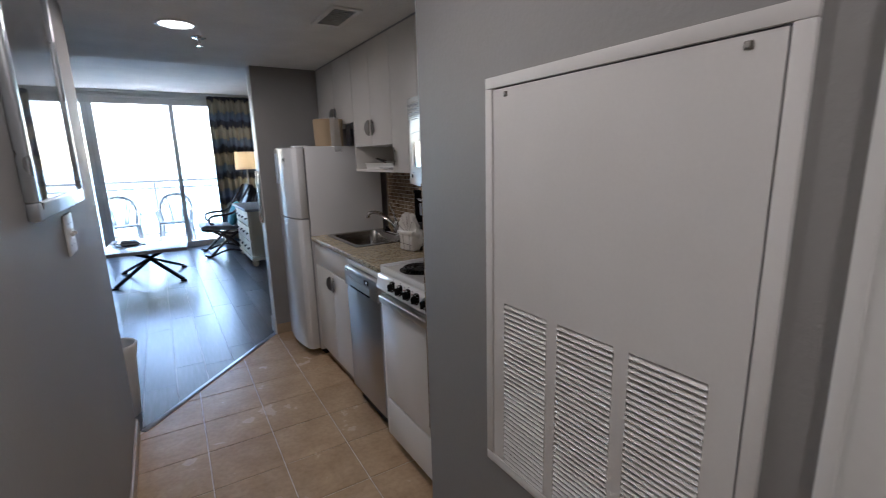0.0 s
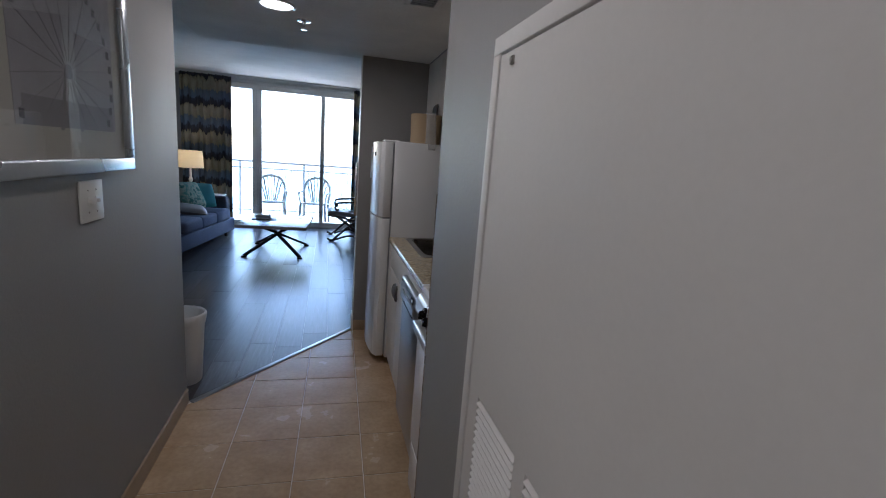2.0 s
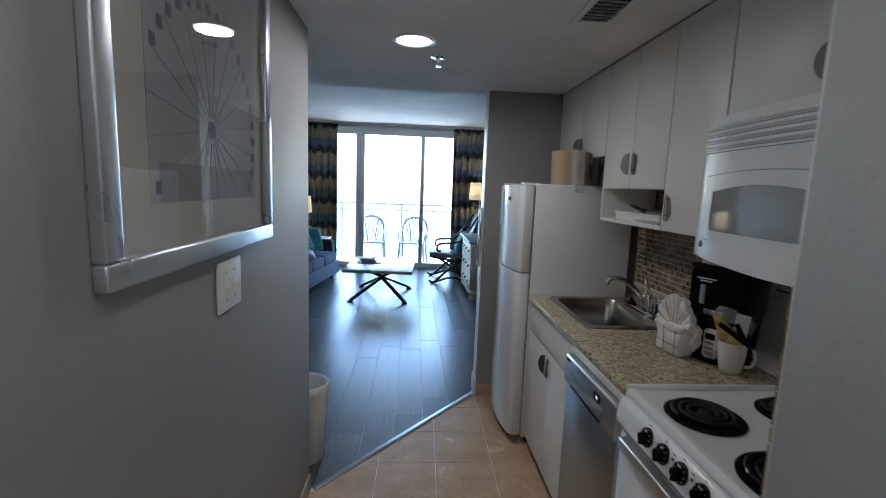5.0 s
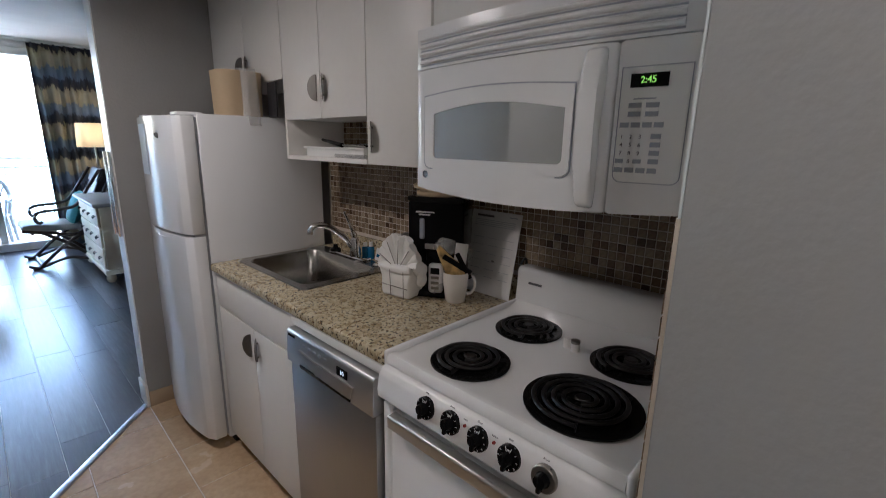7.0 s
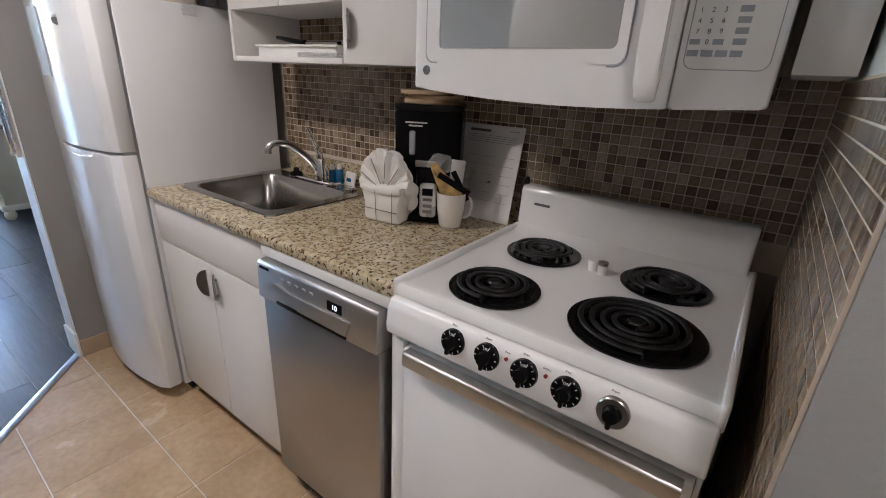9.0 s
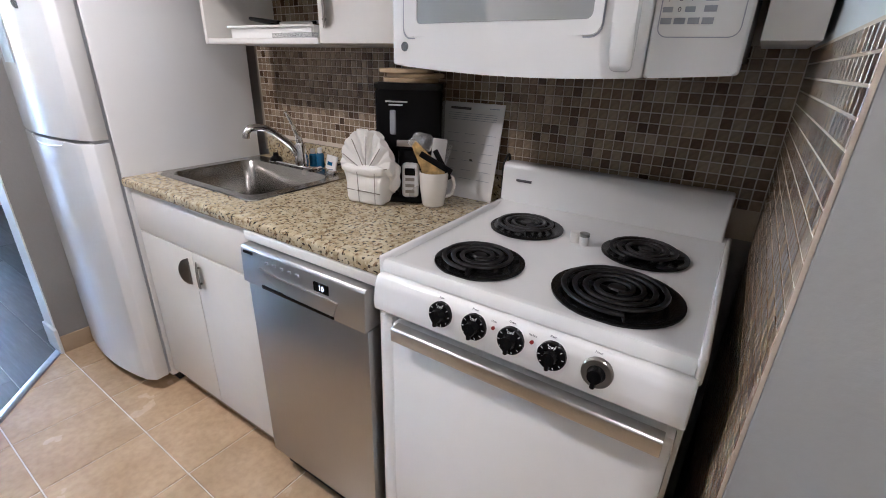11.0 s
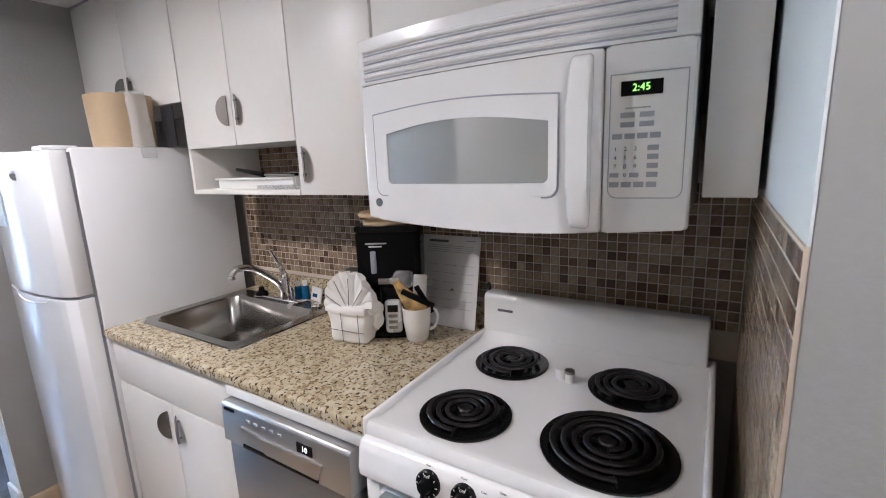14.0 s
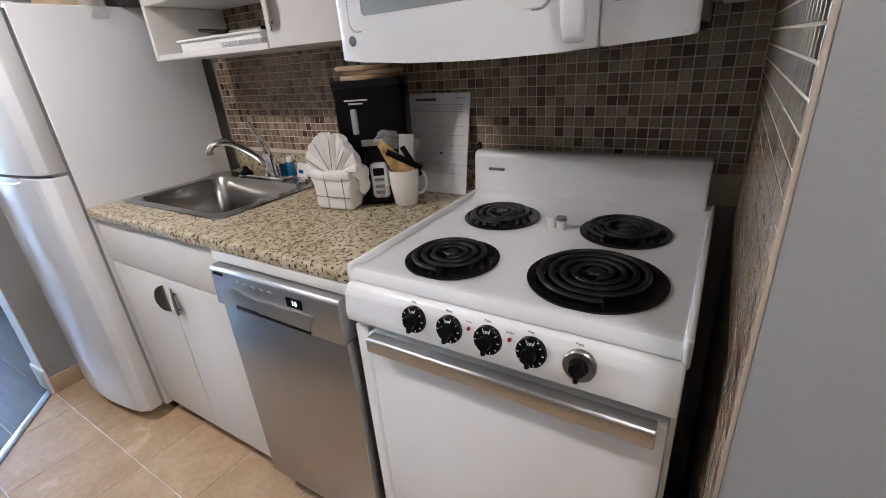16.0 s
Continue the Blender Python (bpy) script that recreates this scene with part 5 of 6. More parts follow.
for k in range(6):
    o = 0.0045 * (k - 2.5)
    fan = bmesh.new()
    rise = 0.014 * rng.random()
    prism(fan, [(-0.016, -0.075), (-0.036, 0.0), (-0.066 + 0.004 * k, 0.070 + rise), (-0.056 + 0.004 * k, 0.092 + rise * 0.5 - 0.006 * k),
                (-0.020, 0.052 + 0.4 * rise), (0.032, 0.006 + rise), (0.030, -0.010), (0.014, -0.075)], "y", o - 0.0016, o + 0.0016, bevel=0.0008)
    bmesh.ops.subdivide_edges(fan, edges=[e for e in fan.edges if e.calc_length() > 0.02], cuts=3, use_grid_fill=True)
    for v in fan.verts:
        v.co.y += 0.010 * noise.noise(v.co * 60 + Vector((k, 0, 0))) * (v.co.z > 0.0)
        v.co.z += 0.004 * noise.noise(v.co * 70 + Vector((0, k, 0))) * (v.co.z > 0.0)
    bmesh.ops.transform(fan, matrix=MUG, verts=fan.verts)
    lone("stirrer_packet", fan, M["kraft"], "gold paper packet fanned out in the mug", "packet", "packets in the mug")
for mt, nm, lab, x, y, z, w, h, lean in (("black", "tea_packet", "dark foil tea packet in the mug", 0.004, -0.017, 0.028, 0.055, 0.009, 31), ("paper", "sugar_packet", "white paper sugar packet in the mug", 0.016, 0.014, 0.056, 0.021, 0.038, 6),
                                         ("black", "coffee_packet", "dark foil coffee packet in the mug", 0.026, 0.004, 0.018, 0.008, 0.050, -28), ("clear_film", "creamer_packet", "clear film packet in the mug", 0.034, 0.019, 0.044, 0.016, 0.036, 18)):
    pc = box(bmesh.new(), -w, w, -0.0022, 0.0022, -h, h, bevel=0.002, m=MUG @ Matrix.Translation((x, y, z)) @ Matrix.Rotation(radians(lean), 4, "Y"))
    lone(nm, pc, M[mt], lab, "packet", "packets in the mug")
bag = bmesh.new()
bmesh.ops.create_icosphere(bag, subdivisions=3, radius=1, matrix=MUG @ Matrix.Translation((-0.034, 0.020, 0.082)) @ Matrix.Diagonal((0.036, 0.020, 0.026, 1)))
for v in bag.verts:
    v.co += v.normal * 0.014 * noise.noise(v.co * 55)
lone("plastic_cutlery_bag", bag, M["bag_film"], "crumpled clear plastic bag in the mug", "bag")

sh = bmesh.new()
prism(sh, [(2.176, 0.9147), (2.1785, 0.9147), (2.2385, 1.206), (2.236, 1.206)], "y", 3.098, 3.315, bevel=0.0)
note = lone("instruction_sheet", sh, M["paper"], "laminated instruction sheet leaning on the splashback", "sheet")


def on_sheet(y0, y1, s0, s1, mt):
    def at(s, o):
        return (2.176 + 0.060 * s - o, 0.9147 + 0.2913 * s + o * 0.2)
    a, b = at(s0, 0.0006), at(s1, 0.0006)
    part("printed_bar", prism(bmesh.new(), [a, b, (b[0] + 0.0008, b[1]), (a[0] + 0.0008, a[1])], "y", y0, y1), M[mt], note)


on_sheet(3.215, 3.290, 0.925, 0.950, "ink")
on_sheet(3.115, 3.150, 0.945, 0.955, "button")
for k in range(4):
    on_sheet(3.12, 3.295, 0.885 - 0.022 * k, 0.890 - 0.022 * k, "button")
for r in range(3):
    for c in range(3):
        y, s = 3.135 + 0.065 * c, 0.62 - 0.19 * r
        for q in range(2):
            on_sheet(y - 0.02, y + 0.025, s + 0.055 - 0.09 * q, s + 0.059 - 0.09 * q, "button")
on_sheet(3.185, 3.195, 0.400, 0.418, "ink")

tw = thing("folded_towel", "white dish towel with brown stripes, folded into a fan", "towel", (1.945, 3.375, 0.9145))
TW = Matrix.Translation((1.955, 3.400, 0.9147)) @ Matrix.Rotation(radians(8), 4, "Z") @ Matrix.Diagonal((0.9, 0.80, 1.0, 1))
pk = box(bmesh.new(), -0.042, 0.042, -0.084, 0.084, 0.0, 0.108, bevel=0.018, seg=4)
bmesh.ops.subdivide_edges(pk, edges=pk.edges[:], cuts=3, use_grid_fill=True)
for v in pk.verts:
    v.co.y *= 0.92 + 0.12 * min(1, v.co.z / 0.09)
    v.co += Vector((0.011 * noise.noise(v.co * 26), 0.010 * noise.noise(v.co * 22 + Vector((3, 1, 2))), 0.007 * noise.noise(v.co * 24 + Vector((7, 4, 1))) * (v.co.z > 0.01)))
bmesh.ops.transform(pk, matrix=TW, verts=pk.verts)
part("pocket", pk, M["cotton"], tw)
band = box(bmesh.new(), -0.049, 0.040, -0.090, 0.090, 0.092, 0.112, bevel=0.008, seg=3)
bmesh.ops.subdivide_edges(band, edges=band.edges[:], cuts=3, use_grid_fill=True)
for v in band.verts:
    v.co += Vector((0.007 * noise.noise(v.co * 30), 0.004 * noise.noise(v.co * 33), 0.012 * noise.noise(v.co * 19)))
bmesh.ops.transform(band, matrix=TW, verts=band.verts)
part("fold", band, M["cotton"], tw)
NF = 10
for k in range(NF):
    a = radians(-78 + 156 * k / (NF - 1))
    L = 0.112 + 0.010 * math.cos(a) + 0.004 * (k % 2)
    fld = bmesh.new()
    n = 8
    rows = []
    for i in range(n + 1):
        s = i / n
        w = 0.008 + 0.021 * s
        tip = 1 - 0.20 * max(0, s - 0.85) / 0.15
        rows.append([fld.verts.new(Vector((o * 0.018 * (0.5 + 0.6 * s) * tip - 0.008 * s, p * w * tip, s * L))) for p, o in ((-1, 0.0), (-0.6, -0.7), (0, -1.0), (0.6, -0.7), (1, 0.0), (0.6, 0.7), (0, 1.0), (-0.6, 0.7))])
    for r0, r1 in zip(rows, rows[1:]):
        for q in range(8):
            fld.faces.new((r0[q], r0[(q + 1) % 8], r1[(q + 1) % 8], r1[q]))
    fld.faces.new(rows[0][::-1]), fld.faces.new(rows[-1])
    for v in fld.verts:
        v.co += Vector((0.007 * noise.noise(v.co * 45 + Vector((k, 0, 0))), 0.003 * noise.noise(v.co * 50 + Vector((0, 0, k))), 0.007 * noise.noise(v.co * 40 + Vector((0, k, 0)))))
    place = TW @ Matrix.Translation((-0.006 + 0.006 * (k % 2), 0, 0.094)) @ Matrix.Rotation(-a, 4, "X")
    bmesh.ops.transform(fld, matrix=place, verts=fld.verts)
    part("pleat", fld, M["cotton"], tw)
    if k % 2 == 0:
        st_ = rod(bmesh.new(), (-0.0185, 0, 0.022), (-0.0275, 0, L * 0.9), 0.0013, seg=6)
        bmesh.ops.transform(st_, matrix=place, verts=st_.verts)
        part("stripe", st_, M["stitch"], tw)
for yy in (-0.058, 0.018):
    st_ = rod(bmesh.new(), (-0.0440, yy * 0.94, 0.006), (-0.0490, yy, 0.100), 0.0014, seg=6)
    bmesh.ops.transform(st_, matrix=TW, verts=st_.verts)
    part("stripe", st_, M["stitch"], tw)
st_ = rod(bmesh.new(), (-0.0440, -0.076, 0.040), (-0.0440, 0.076, 0.043), 0.0014, seg=6)
bmesh.ops.transform(st_, matrix=TW, verts=st_.verts)
part("stripe", st_, M["stitch"], tw)
tail = bmesh.new()
bmesh.ops.create_icosphere(tail, subdivisions=3, radius=1, matrix=TW @ Matrix.Translation((0.018, -0.098, 0.085)) @ Matrix.Diagonal((0.024, 0.017, 0.054, 1)))
for v in tail.verts:
    v.co += v.normal * 0.013 * noise.noise(v.co * 48)
part("loose_end", tail, M["cotton"], tw)

for i, (x, y, h) in enumerate(((2.182, 3.918, 0.070), (2.186, 3.880, 0.078))):
    bt = thing("soap_bottle", "small bottle of blue soap with a clear cap", "bottle", (x, y, 0.9147), "soap bottles by the sink")
    part("bottle", lathe(bmesh.new(), [(0, 0), (0.0145, 0), (0.0155, 0.004), (0.0155, h * 0.66), (0.011, h * 0.74), (0, h * 0.74)], (x, y, 0.9147), 20), M["soap_blue"], bt)
    part("cap", lathe(bmesh.new(), [(0.009, h * 0.74), (0.009, h), (0, h)], (x, y, 0.9147), 16), M["plastic_white"], bt)
pk = box(bmesh.new(), -0.004, 0.004, -0.036, 0.036, 0.0, 0.056, bevel=0.003, m=pose(2.180, 3.818, 0.9147, 0, 14, -12))
w = lone("dish_wipe_packet", pk, M["paper"], "white and blue sachet leaning by the sink", "packet")
part("printed_bar", box(bmesh.new(), -0.0048, -0.0040, -0.012, 0.022, 0.016, 0.030, m=pose(2.180, 3.818, 0.9147, 0, 14, -12)), M["soap_blue"], w)
cap = bmesh.new()
bmesh.ops.create_icosphere(cap, subdivisions=3, radius=1, matrix=Matrix.Translation((2.075, 3.500, 1.088)) @ Matrix.Diagonal((0.026, 0.036, 0.020, 1)))
for v in cap.verts:
    v.co += v.normal * 0.006 * noise.noise(v.co * 60)
carafe = thing("glass_carafe", "dark glass carafe behind the folded towel", "carafe", (2.08, 3.47, 0.9147))
part("bowl", lathe(bmesh.new(), [(0, 0), (0.045, 0.0), (0.056, 0.03), (0.056, 0.08), (0.040, 0.125), (0.036, 0.140), (0.0, 0.142)], (2.10, 3.505, 0.9147), 28), M["leather_dark"], carafe)
part("lid", cap, M["nickel"], carafe)
cbl = tube(bmesh.new(), curve_pts([(2.215, 3.078, 0.9185), (2.20, 3.072, 0.98), (2.195, 3.068, 1.045), (2.215, 3.062, 1.066), (2.236, 3.070, 1.02)], 8), 0.004, 8)
lone("power_cord", cbl, M["cable"], "black power cord behind the stove", "cord")

# cubby: cutlery tray
ty = thing("cutlery_tray", "white plastic cutlery tray in the cubby", "tray", (2.08, 3.86, 1.377))
tb = bmesh.new()
box(tb, 1.985, 2.20, 3.64, 4.05, 1.3772, 1.381)
for b in ((1.982, 1.988, 3.64, 4.05), (2.197, 2.203, 3.64, 4.05), (1.988, 2.197, 3.637, 3.643), (1.988, 2.197, 4.047, 4.053), (1.988, 2.197, 3.84, 3.844)):
    box(tb, *b, 1.3772, 1.415, bevel=0.001)
part("tray", tb, M["plastic_white"], ty)
part("tray_rim", boxed(1.974, 1.9825, 3.63, 4.06, 1.409, 1.4165, bevel=0.002), M["plastic_white"], ty)
lone("utensil_holder", boxed(1.958, 1.972, 3.60, 3.80, 1.3772, 1.392, bevel=0.003), M["clear_film"], "clear plastic sleeve of cutlery on the cubby shelf", "cutlery")
for k in range(5):
    lone("table_knife", rod(bmesh.new(), (2.00 + 0.018 * k, 3.66, 1.420 + 0.003 * k), (2.02 + 0.012 * k, 3.83, 1.424), 0.005, 0.004, seg=10), M["black"] if k % 2 else M["steel"], "dark-handled cutlery lying on the tray", "cutlery", "cutlery on the tray")
lone("serving_spoon", rod(bmesh.new(), (2.03, 3.85, 1.424), (2.05, 4.03, 1.445), 0.010, 0.006, seg=12), M["black"], "black plastic serving utensil on the tray", "utensil")

# on the refrigerator
cx = thing("cardboard_box", "open tan carton with a plastic bag over its edge", "box", (1.83, 4.40, 1.535))
outline = [(1.842 + 0.096 * abs(math.cos(a)) ** 0.75 * (1 if math.cos(a) > 0 else -1), 4.385 + 0.090 * abs(math.sin(a)) ** 0.75 * (1 if math.sin(a) > 0 else -1)) for a in (2 * math.pi * k / 36 for k in range(36))]
wallb = bmesh.new()
inn = [(1.842 + (p[0] - 1.842) * 0.965, 4.385 + (p[1] - 4.385) * 0.965) for p in outline]
vo0, vo1 = [wallb.verts.new((*p, 1.5405)) for p in outline], [wallb.verts.new((1.842 + (p[0] - 1.842) * 1.05, 4.385 + (p[1] - 4.385) * 1.05, 1.728)) for p in outline]
vi1, vi0 = [wallb.verts.new((*p, 1.728)) for p in inn], [wallb.verts.new((*p, 1.545)) for p in inn]
for r0, r1 in ((vo0, vo1), (vo1, vi1), (vi1, vi0)):
    for i in range(len(outline)):
        j = (i + 1) % len(outline)
        wallb.faces.new((r0[i], r0[j], r1[j], r1[i]))
wallb.faces.new(vi0), wallb.faces.new(vo0[::-1])
part("carton", wallb, M["cardboard"], cx)
sheet = bmesh.new()
gridv = []
for i in range(9):
    row = []
    for j in range(13):
        s, t = i / 8, j / 12
        z = 1.736 - 0.235 * t
        x = 1.812 + 0.070 * s + 0.012 * t
        y = 4.286 + 0.028 * max(0, 1 - s * 3) - 0.004
        row.append(sheet.verts.new((x, y - 0.004 - 0.012 * abs(noise.noise(Vector((x * 45, z * 38, 1)))), z)))
    gridv.append(row)
for i in range(8):
    for j in range(12):
        sheet.faces.new((gridv[i][j], gridv[i + 1][j], gridv[i + 1][j + 1], gridv[i][j + 1]))
bagp = part("plastic_bag", sheet, M["bag_film"], cx, "crinkled clear plastic bag")
sol = bagp.modifiers.new("thick", "SOLIDIFY")
sol.thickness = 0.0012
lone("baking_tray", box(bmesh.new(), -0.004, 0.004, -0.030, 0.050, 0.0, 0.150, bevel=0.003, m=pose(1.945, 4.250, 1.5405, 0, 0, 0)), M["leather_dark"], "dark metal tray standing on the refrigerator", "tray")

# ---- living room ----
def curtain(x0, x1, y, z0, z1, label):
    cu = thing("curtain", label, "curtain", ((x0 + x1) / 2, y, z0), "window curtains")
    bm = bmesh.new()
    n, m = int((x1 - x0) / 0.008), 26
    grid = []
    for i in range(n + 1):
        x = x0 + (x1 - x0) * i / n
        col = []
        for j in range(m + 1):
            t = j / m
            amp = 0.022 + 0.020 * t
            ph = 2 * math.pi * (x - x0) / 0.105
            col.append(bm.verts.new((x + 0.012 * math.sin(ph * 0.5 + 1) * t, y + amp * math.sin(ph + 0.5 * math.sin(ph * 0.31)) + 0.012 * noise.noise(Vector((x * 7, t * 2, 0))), z1 + (z0 - z1) * t)))
        grid.append(col)
    for i in range(n):
        for j in range(m):
            bm.faces.new((grid[i][j], grid[i + 1][j], grid[i + 1][j + 1], grid[i][j + 1]))
    cl = part("panel", bm, M["curtain"], cu)
    s = cl.modifiers.new("thick", "SOLIDIFY")
    s.thickness = 0.003
    for k in range(int((x1 - x0) / 0.105)):
        part("pinch_pleat", boxed(x0 + 0.03 + 0.105 * k, x0 + 0.055 + 0.105 * k, y - 0.045, y - 0.02, z1 - 0.09, z1 + 0.005, bevel=0.006), M["curtain"], cu)
    return cu


curtain(-1.20, -0.40, WIN - 0.14, 0.03, 2.545, "floor-length curtain printed in sand, slate blue and navy bands")
curtain(1.63, 2.42, WIN - 0.14, 0.03, 2.545, "floor-length curtain printed in sand, slate blue and navy bands")
tr = thing("curtain_track", "white metal curtain track along the ceiling", "curtain track", (0.5, WIN - 0.13, 2.55))
part("track", boxed(-1.30, 2.55, WIN - 0.15, WIN - 0.125, 2.556, 2.588, bevel=0.003), M["trim"], tr)


def table_lamp_shade(th, x, y, z0, z1, r0, r1):
    sh_ = bmesh.new()
    lathe(sh_, [(r1, z0), (r0, z1), (r0 - 0.003, z1), (r1 - 0.003, z0), (r1, z0)], (x, y, 0), 40)
    return part("shade", sh_, M["shade"], th, "cream linen drum shade, lit from inside")


tl = thing("table_lamp", "table lamp with a lit cream drum shade", "lamp", (-0.93, 9.40, 0.60))
table_lamp_shade(tl, -0.93, 9.40, 1.02, 1.29, 0.175, 0.195)
part("stem", lathe(bmesh.new(), [(0.0, 0.602), (0.085, 0.602), (0.085, 0.615), (0.030, 0.635), (0.016, 0.70), (0.016, 0.78), (0.035, 0.83), (0.016, 0.88), (0.012, 1.12), (0, 1.12)], (-0.93, 9.40, 0), 24), M["ceramic"], tl)
et = thing("end_table", "white painted end table beside the sofa", "table", (-0.80, 9.36, 0))
part("tabletop", boxed(-1.16, -0.45, 9.14, 9.62, 0.57, 0.60, bevel=0.005), M["trim"], et)
part("drawer_box", boxed(-1.12, -0.49, 9.18, 9.58, 0.44, 0.569), M["trim"], et)
for x in (-1.11, -0.53):
    for y in (9.19, 9.53):
        part("leg", boxed(x, x + 0.04, y, y + 0.04, 0.002, 0.44, bevel=0.004), M["trim"], et)
part("shelf", boxed(-1.10, -0.51, 9.20, 9.56, 0.16, 0.18), M["trim"], et)
lone("phone_base", boxed(-0.78, -0.62, 9.20, 9.34, 0.601, 0.66, bevel=0.012), M["plastic_white"], "white telephone on the end table", "telephone")

fl2 = thing("floor_lamp", "standing lamp with a lit cream drum shade", "lamp", (2.10, 9.60, 0.002))
table_lamp_shade(fl2, 2.10, 9.60, 1.32, 1.615, 0.175, 0.190)
part("pole", lathe(bmesh.new(), [(0, 0.002), (0.13, 0.002), (0.13, 0.016), (0.02, 0.03), (0.013, 0.05), (0.013, 1.40), (0, 1.40)], (2.10, 9.60, 0), 24), M["steel"], fl2)

# sofa, turned a little towards the window
so = thing("sofa", "blue-grey upholstered sofa with a navy back and arms", "sofa", (0, 0, 0.002))
L, D = 1.95, 0.84


def soft(x0, x1, y0, y1, z0, z1, r=0.05, puff=0.012):
    bm = boxed(x0, x1, y0, y1, z0, z1, bevel=r, seg=4)
    for v in bm.verts:
        v.co += Vector((noise.noise(v.co * 5), noise.noise(v.co * 5 + Vector((4, 0, 0))), noise.noise(v.co * 5 + Vector((0, 6, 0))))) * puff
    return bm


part("base", soft(-D + 0.05, 0.0, -L, 0, 0.10, 0.30, 0.02, 0.003), M["sofa"], so)
part("backrest", soft(-D, -D + 0.22, -L, 0, 0.25, 0.80, 0.06), M["sofa_dark"], so, "navy backrest")
for y0 in (-0.20, -L):
    part("arm", soft(-D + 0.06, -0.06, y0, y0 + 0.20, 0.20, 0.635, 0.06), M["sofa_dark"], so, "navy arm")
for k in range(3):
    w = (L - 0.42) / 3
    y0 = -L + 0.21 + w * k
    part("seat_cushion", soft(-D + 0.22, 0.02, y0 + 0.004, y0 + w - 0.004, 0.305, 0.465, 0.045), M["sofa"], so)
    part("back_cushion", soft(-D + 0.12, -D + 0.34, y0 + 0.006, y0 + w - 0.006, 0.47, 0.78, 0.06, 0.02), M["sofa_dark"], so)
for x in (-D + 0.10, -0.10):
    for y in (-L + 0.06, -0.10):
        part("leg", rod(bmesh.new(), (x, y, 0.0), (x, y, 0.10), 0.022, 0.03, seg=12), M["darkwood"], so)
so.matrix_basis = pose(-0.215, 9.02, 0.002, 0, 0, -8)


def cushion(name, mt, label, m, s=0.42, h=0.13):
    bm = bmesh.new()
    n = 12
    top, bot = {}, {}
    for i in range(n + 1):
        for j in range(n + 1):
            u, v = 2 * i / n - 1, 2 * j / n - 1
            k = ((1 - u ** 4) * (1 - v ** 4)) ** 0.5
            pin = 1 - 0.06 * (abs(u * v)) ** 2
            for d_, sg in ((top, 1), (bot, -1)):
                if sg < 0 and (abs(u) == 1 or abs(v) == 1):
                    d_[i, j] = top[i, j]
                else:
                    d_[i, j] = bm.verts.new(m @ Vector((u * s / 2 * pin, v * s / 2 * pin, sg * k * h / 2)))
    for i in range(n):
        for j in range(n):
            bm.faces.new((top[i, j], top[i + 1, j], top[i + 1, j + 1], top[i, j + 1]))
            bm.faces.new((bot[i, j], bot[i, j + 1], bot[i + 1, j + 1], bot[i + 1, j]))
    return lone(name, bm, M[mt], label, "pillow", "pillows on the sofa")


cushion("throw_pillow", "pillow", "leaf-print throw pillow leaning on the sofa", pose(-0.70, 8.52, 0.665, 62, 0, 62))
cushion("throw_pillow", "teal", "plain teal throw pillow leaning on the sofa arm", pose(-0.60, 8.70, 0.655, 66, 0, 40), 0.38)
cushion("throw_pillow", "leather", "grey throw pillow lying on the sofa seat", pose(-0.60, 8.10, 0.520, 6, 8, 20), 0.40, 0.11)

# coffee table with crossed legs
ctb = thing("coffee_table", "pale wooden coffee table on crossed black metal legs", "table", (0, 0, 0.002))
part("tabletop", boxed(-0.44, 0.44, -0.56, 0.56, 0.405, 0.445, bevel=0.004), M["tabletop"], ctb)
for sx, sy in ((1, 1), (1, -1), (-1, 1), (-1, -1)):
    bar = bmesh.new()
    a, b = Vector((sx * 0.35, sy * 0.44, 0.022)), Vector((-sx * 0.20, -sy * 0.22, 0.385))
    q = (b - a).to_track_quat("Z", "Y").to_matrix().to_4x4()
    box(bar, -0.022, 0.022, -0.014, 0.014, -(b - a).length / 2, (b - a).length / 2, bevel=0.003, m=Matrix.Translation((a + b) / 2 + Vector((0, 0, 0.0 if sx * sy > 0 else 0.001))) @ q)
    part("leg", bar, M["iron"], ctb)
    part("foot", boxed(sx * 0.35 - 0.035, sx * 0.35 + 0.035, sy * 0.44 - 0.03, sy * 0.44 + 0.03, 0.0, 0.022, bevel=0.006), M["iron"], ctb)
part("mount", boxed(-0.24, 0.24, -0.26, 0.26, 0.385, 0.4045), M["iron"], ctb)
ctb.matrix_basis = pose(0.545, 7.93, 0.002, 0, 0, -3)
lone("tray_mat", box(bmesh.new(), -0.16, 0.16, -0.12, 0.12, 0, 0.006, bevel=0.002, m=pose(0.36, 7.98, 0.4475, 0, 0, 8)), M["leather_dark"], "flat black mat on the coffee table", "mat")
for k, (w, dpt, mt) in enumerate(((0.20, 0.15, "paper"), (0.19, 0.14, "button"), (0.16, 0.12, "paper"))):
    lone("brochure", box(bmesh.new(), -w / 2, w / 2, -dpt / 2, dpt / 2, 0, 0.016, bevel=0.002, m=pose(0.35, 8.0, 0.4542 + 0.0175 * k, 0, 0, 12 - 9 * k)), M[mt], "stacked printed brochure on the coffee table", "book", "brochures on the table")
lone("ash_bowl", lathe(bmesh.new(), [(0, 0), (0.04, 0), (0.062, 0.03), (0.056, 0.03), (0.036, 0.008), (0, 0.008)], (0.66, 8.05, 0.4475), 24), M["pane"], "small clear glass bowl on the coffee table", "bowl")

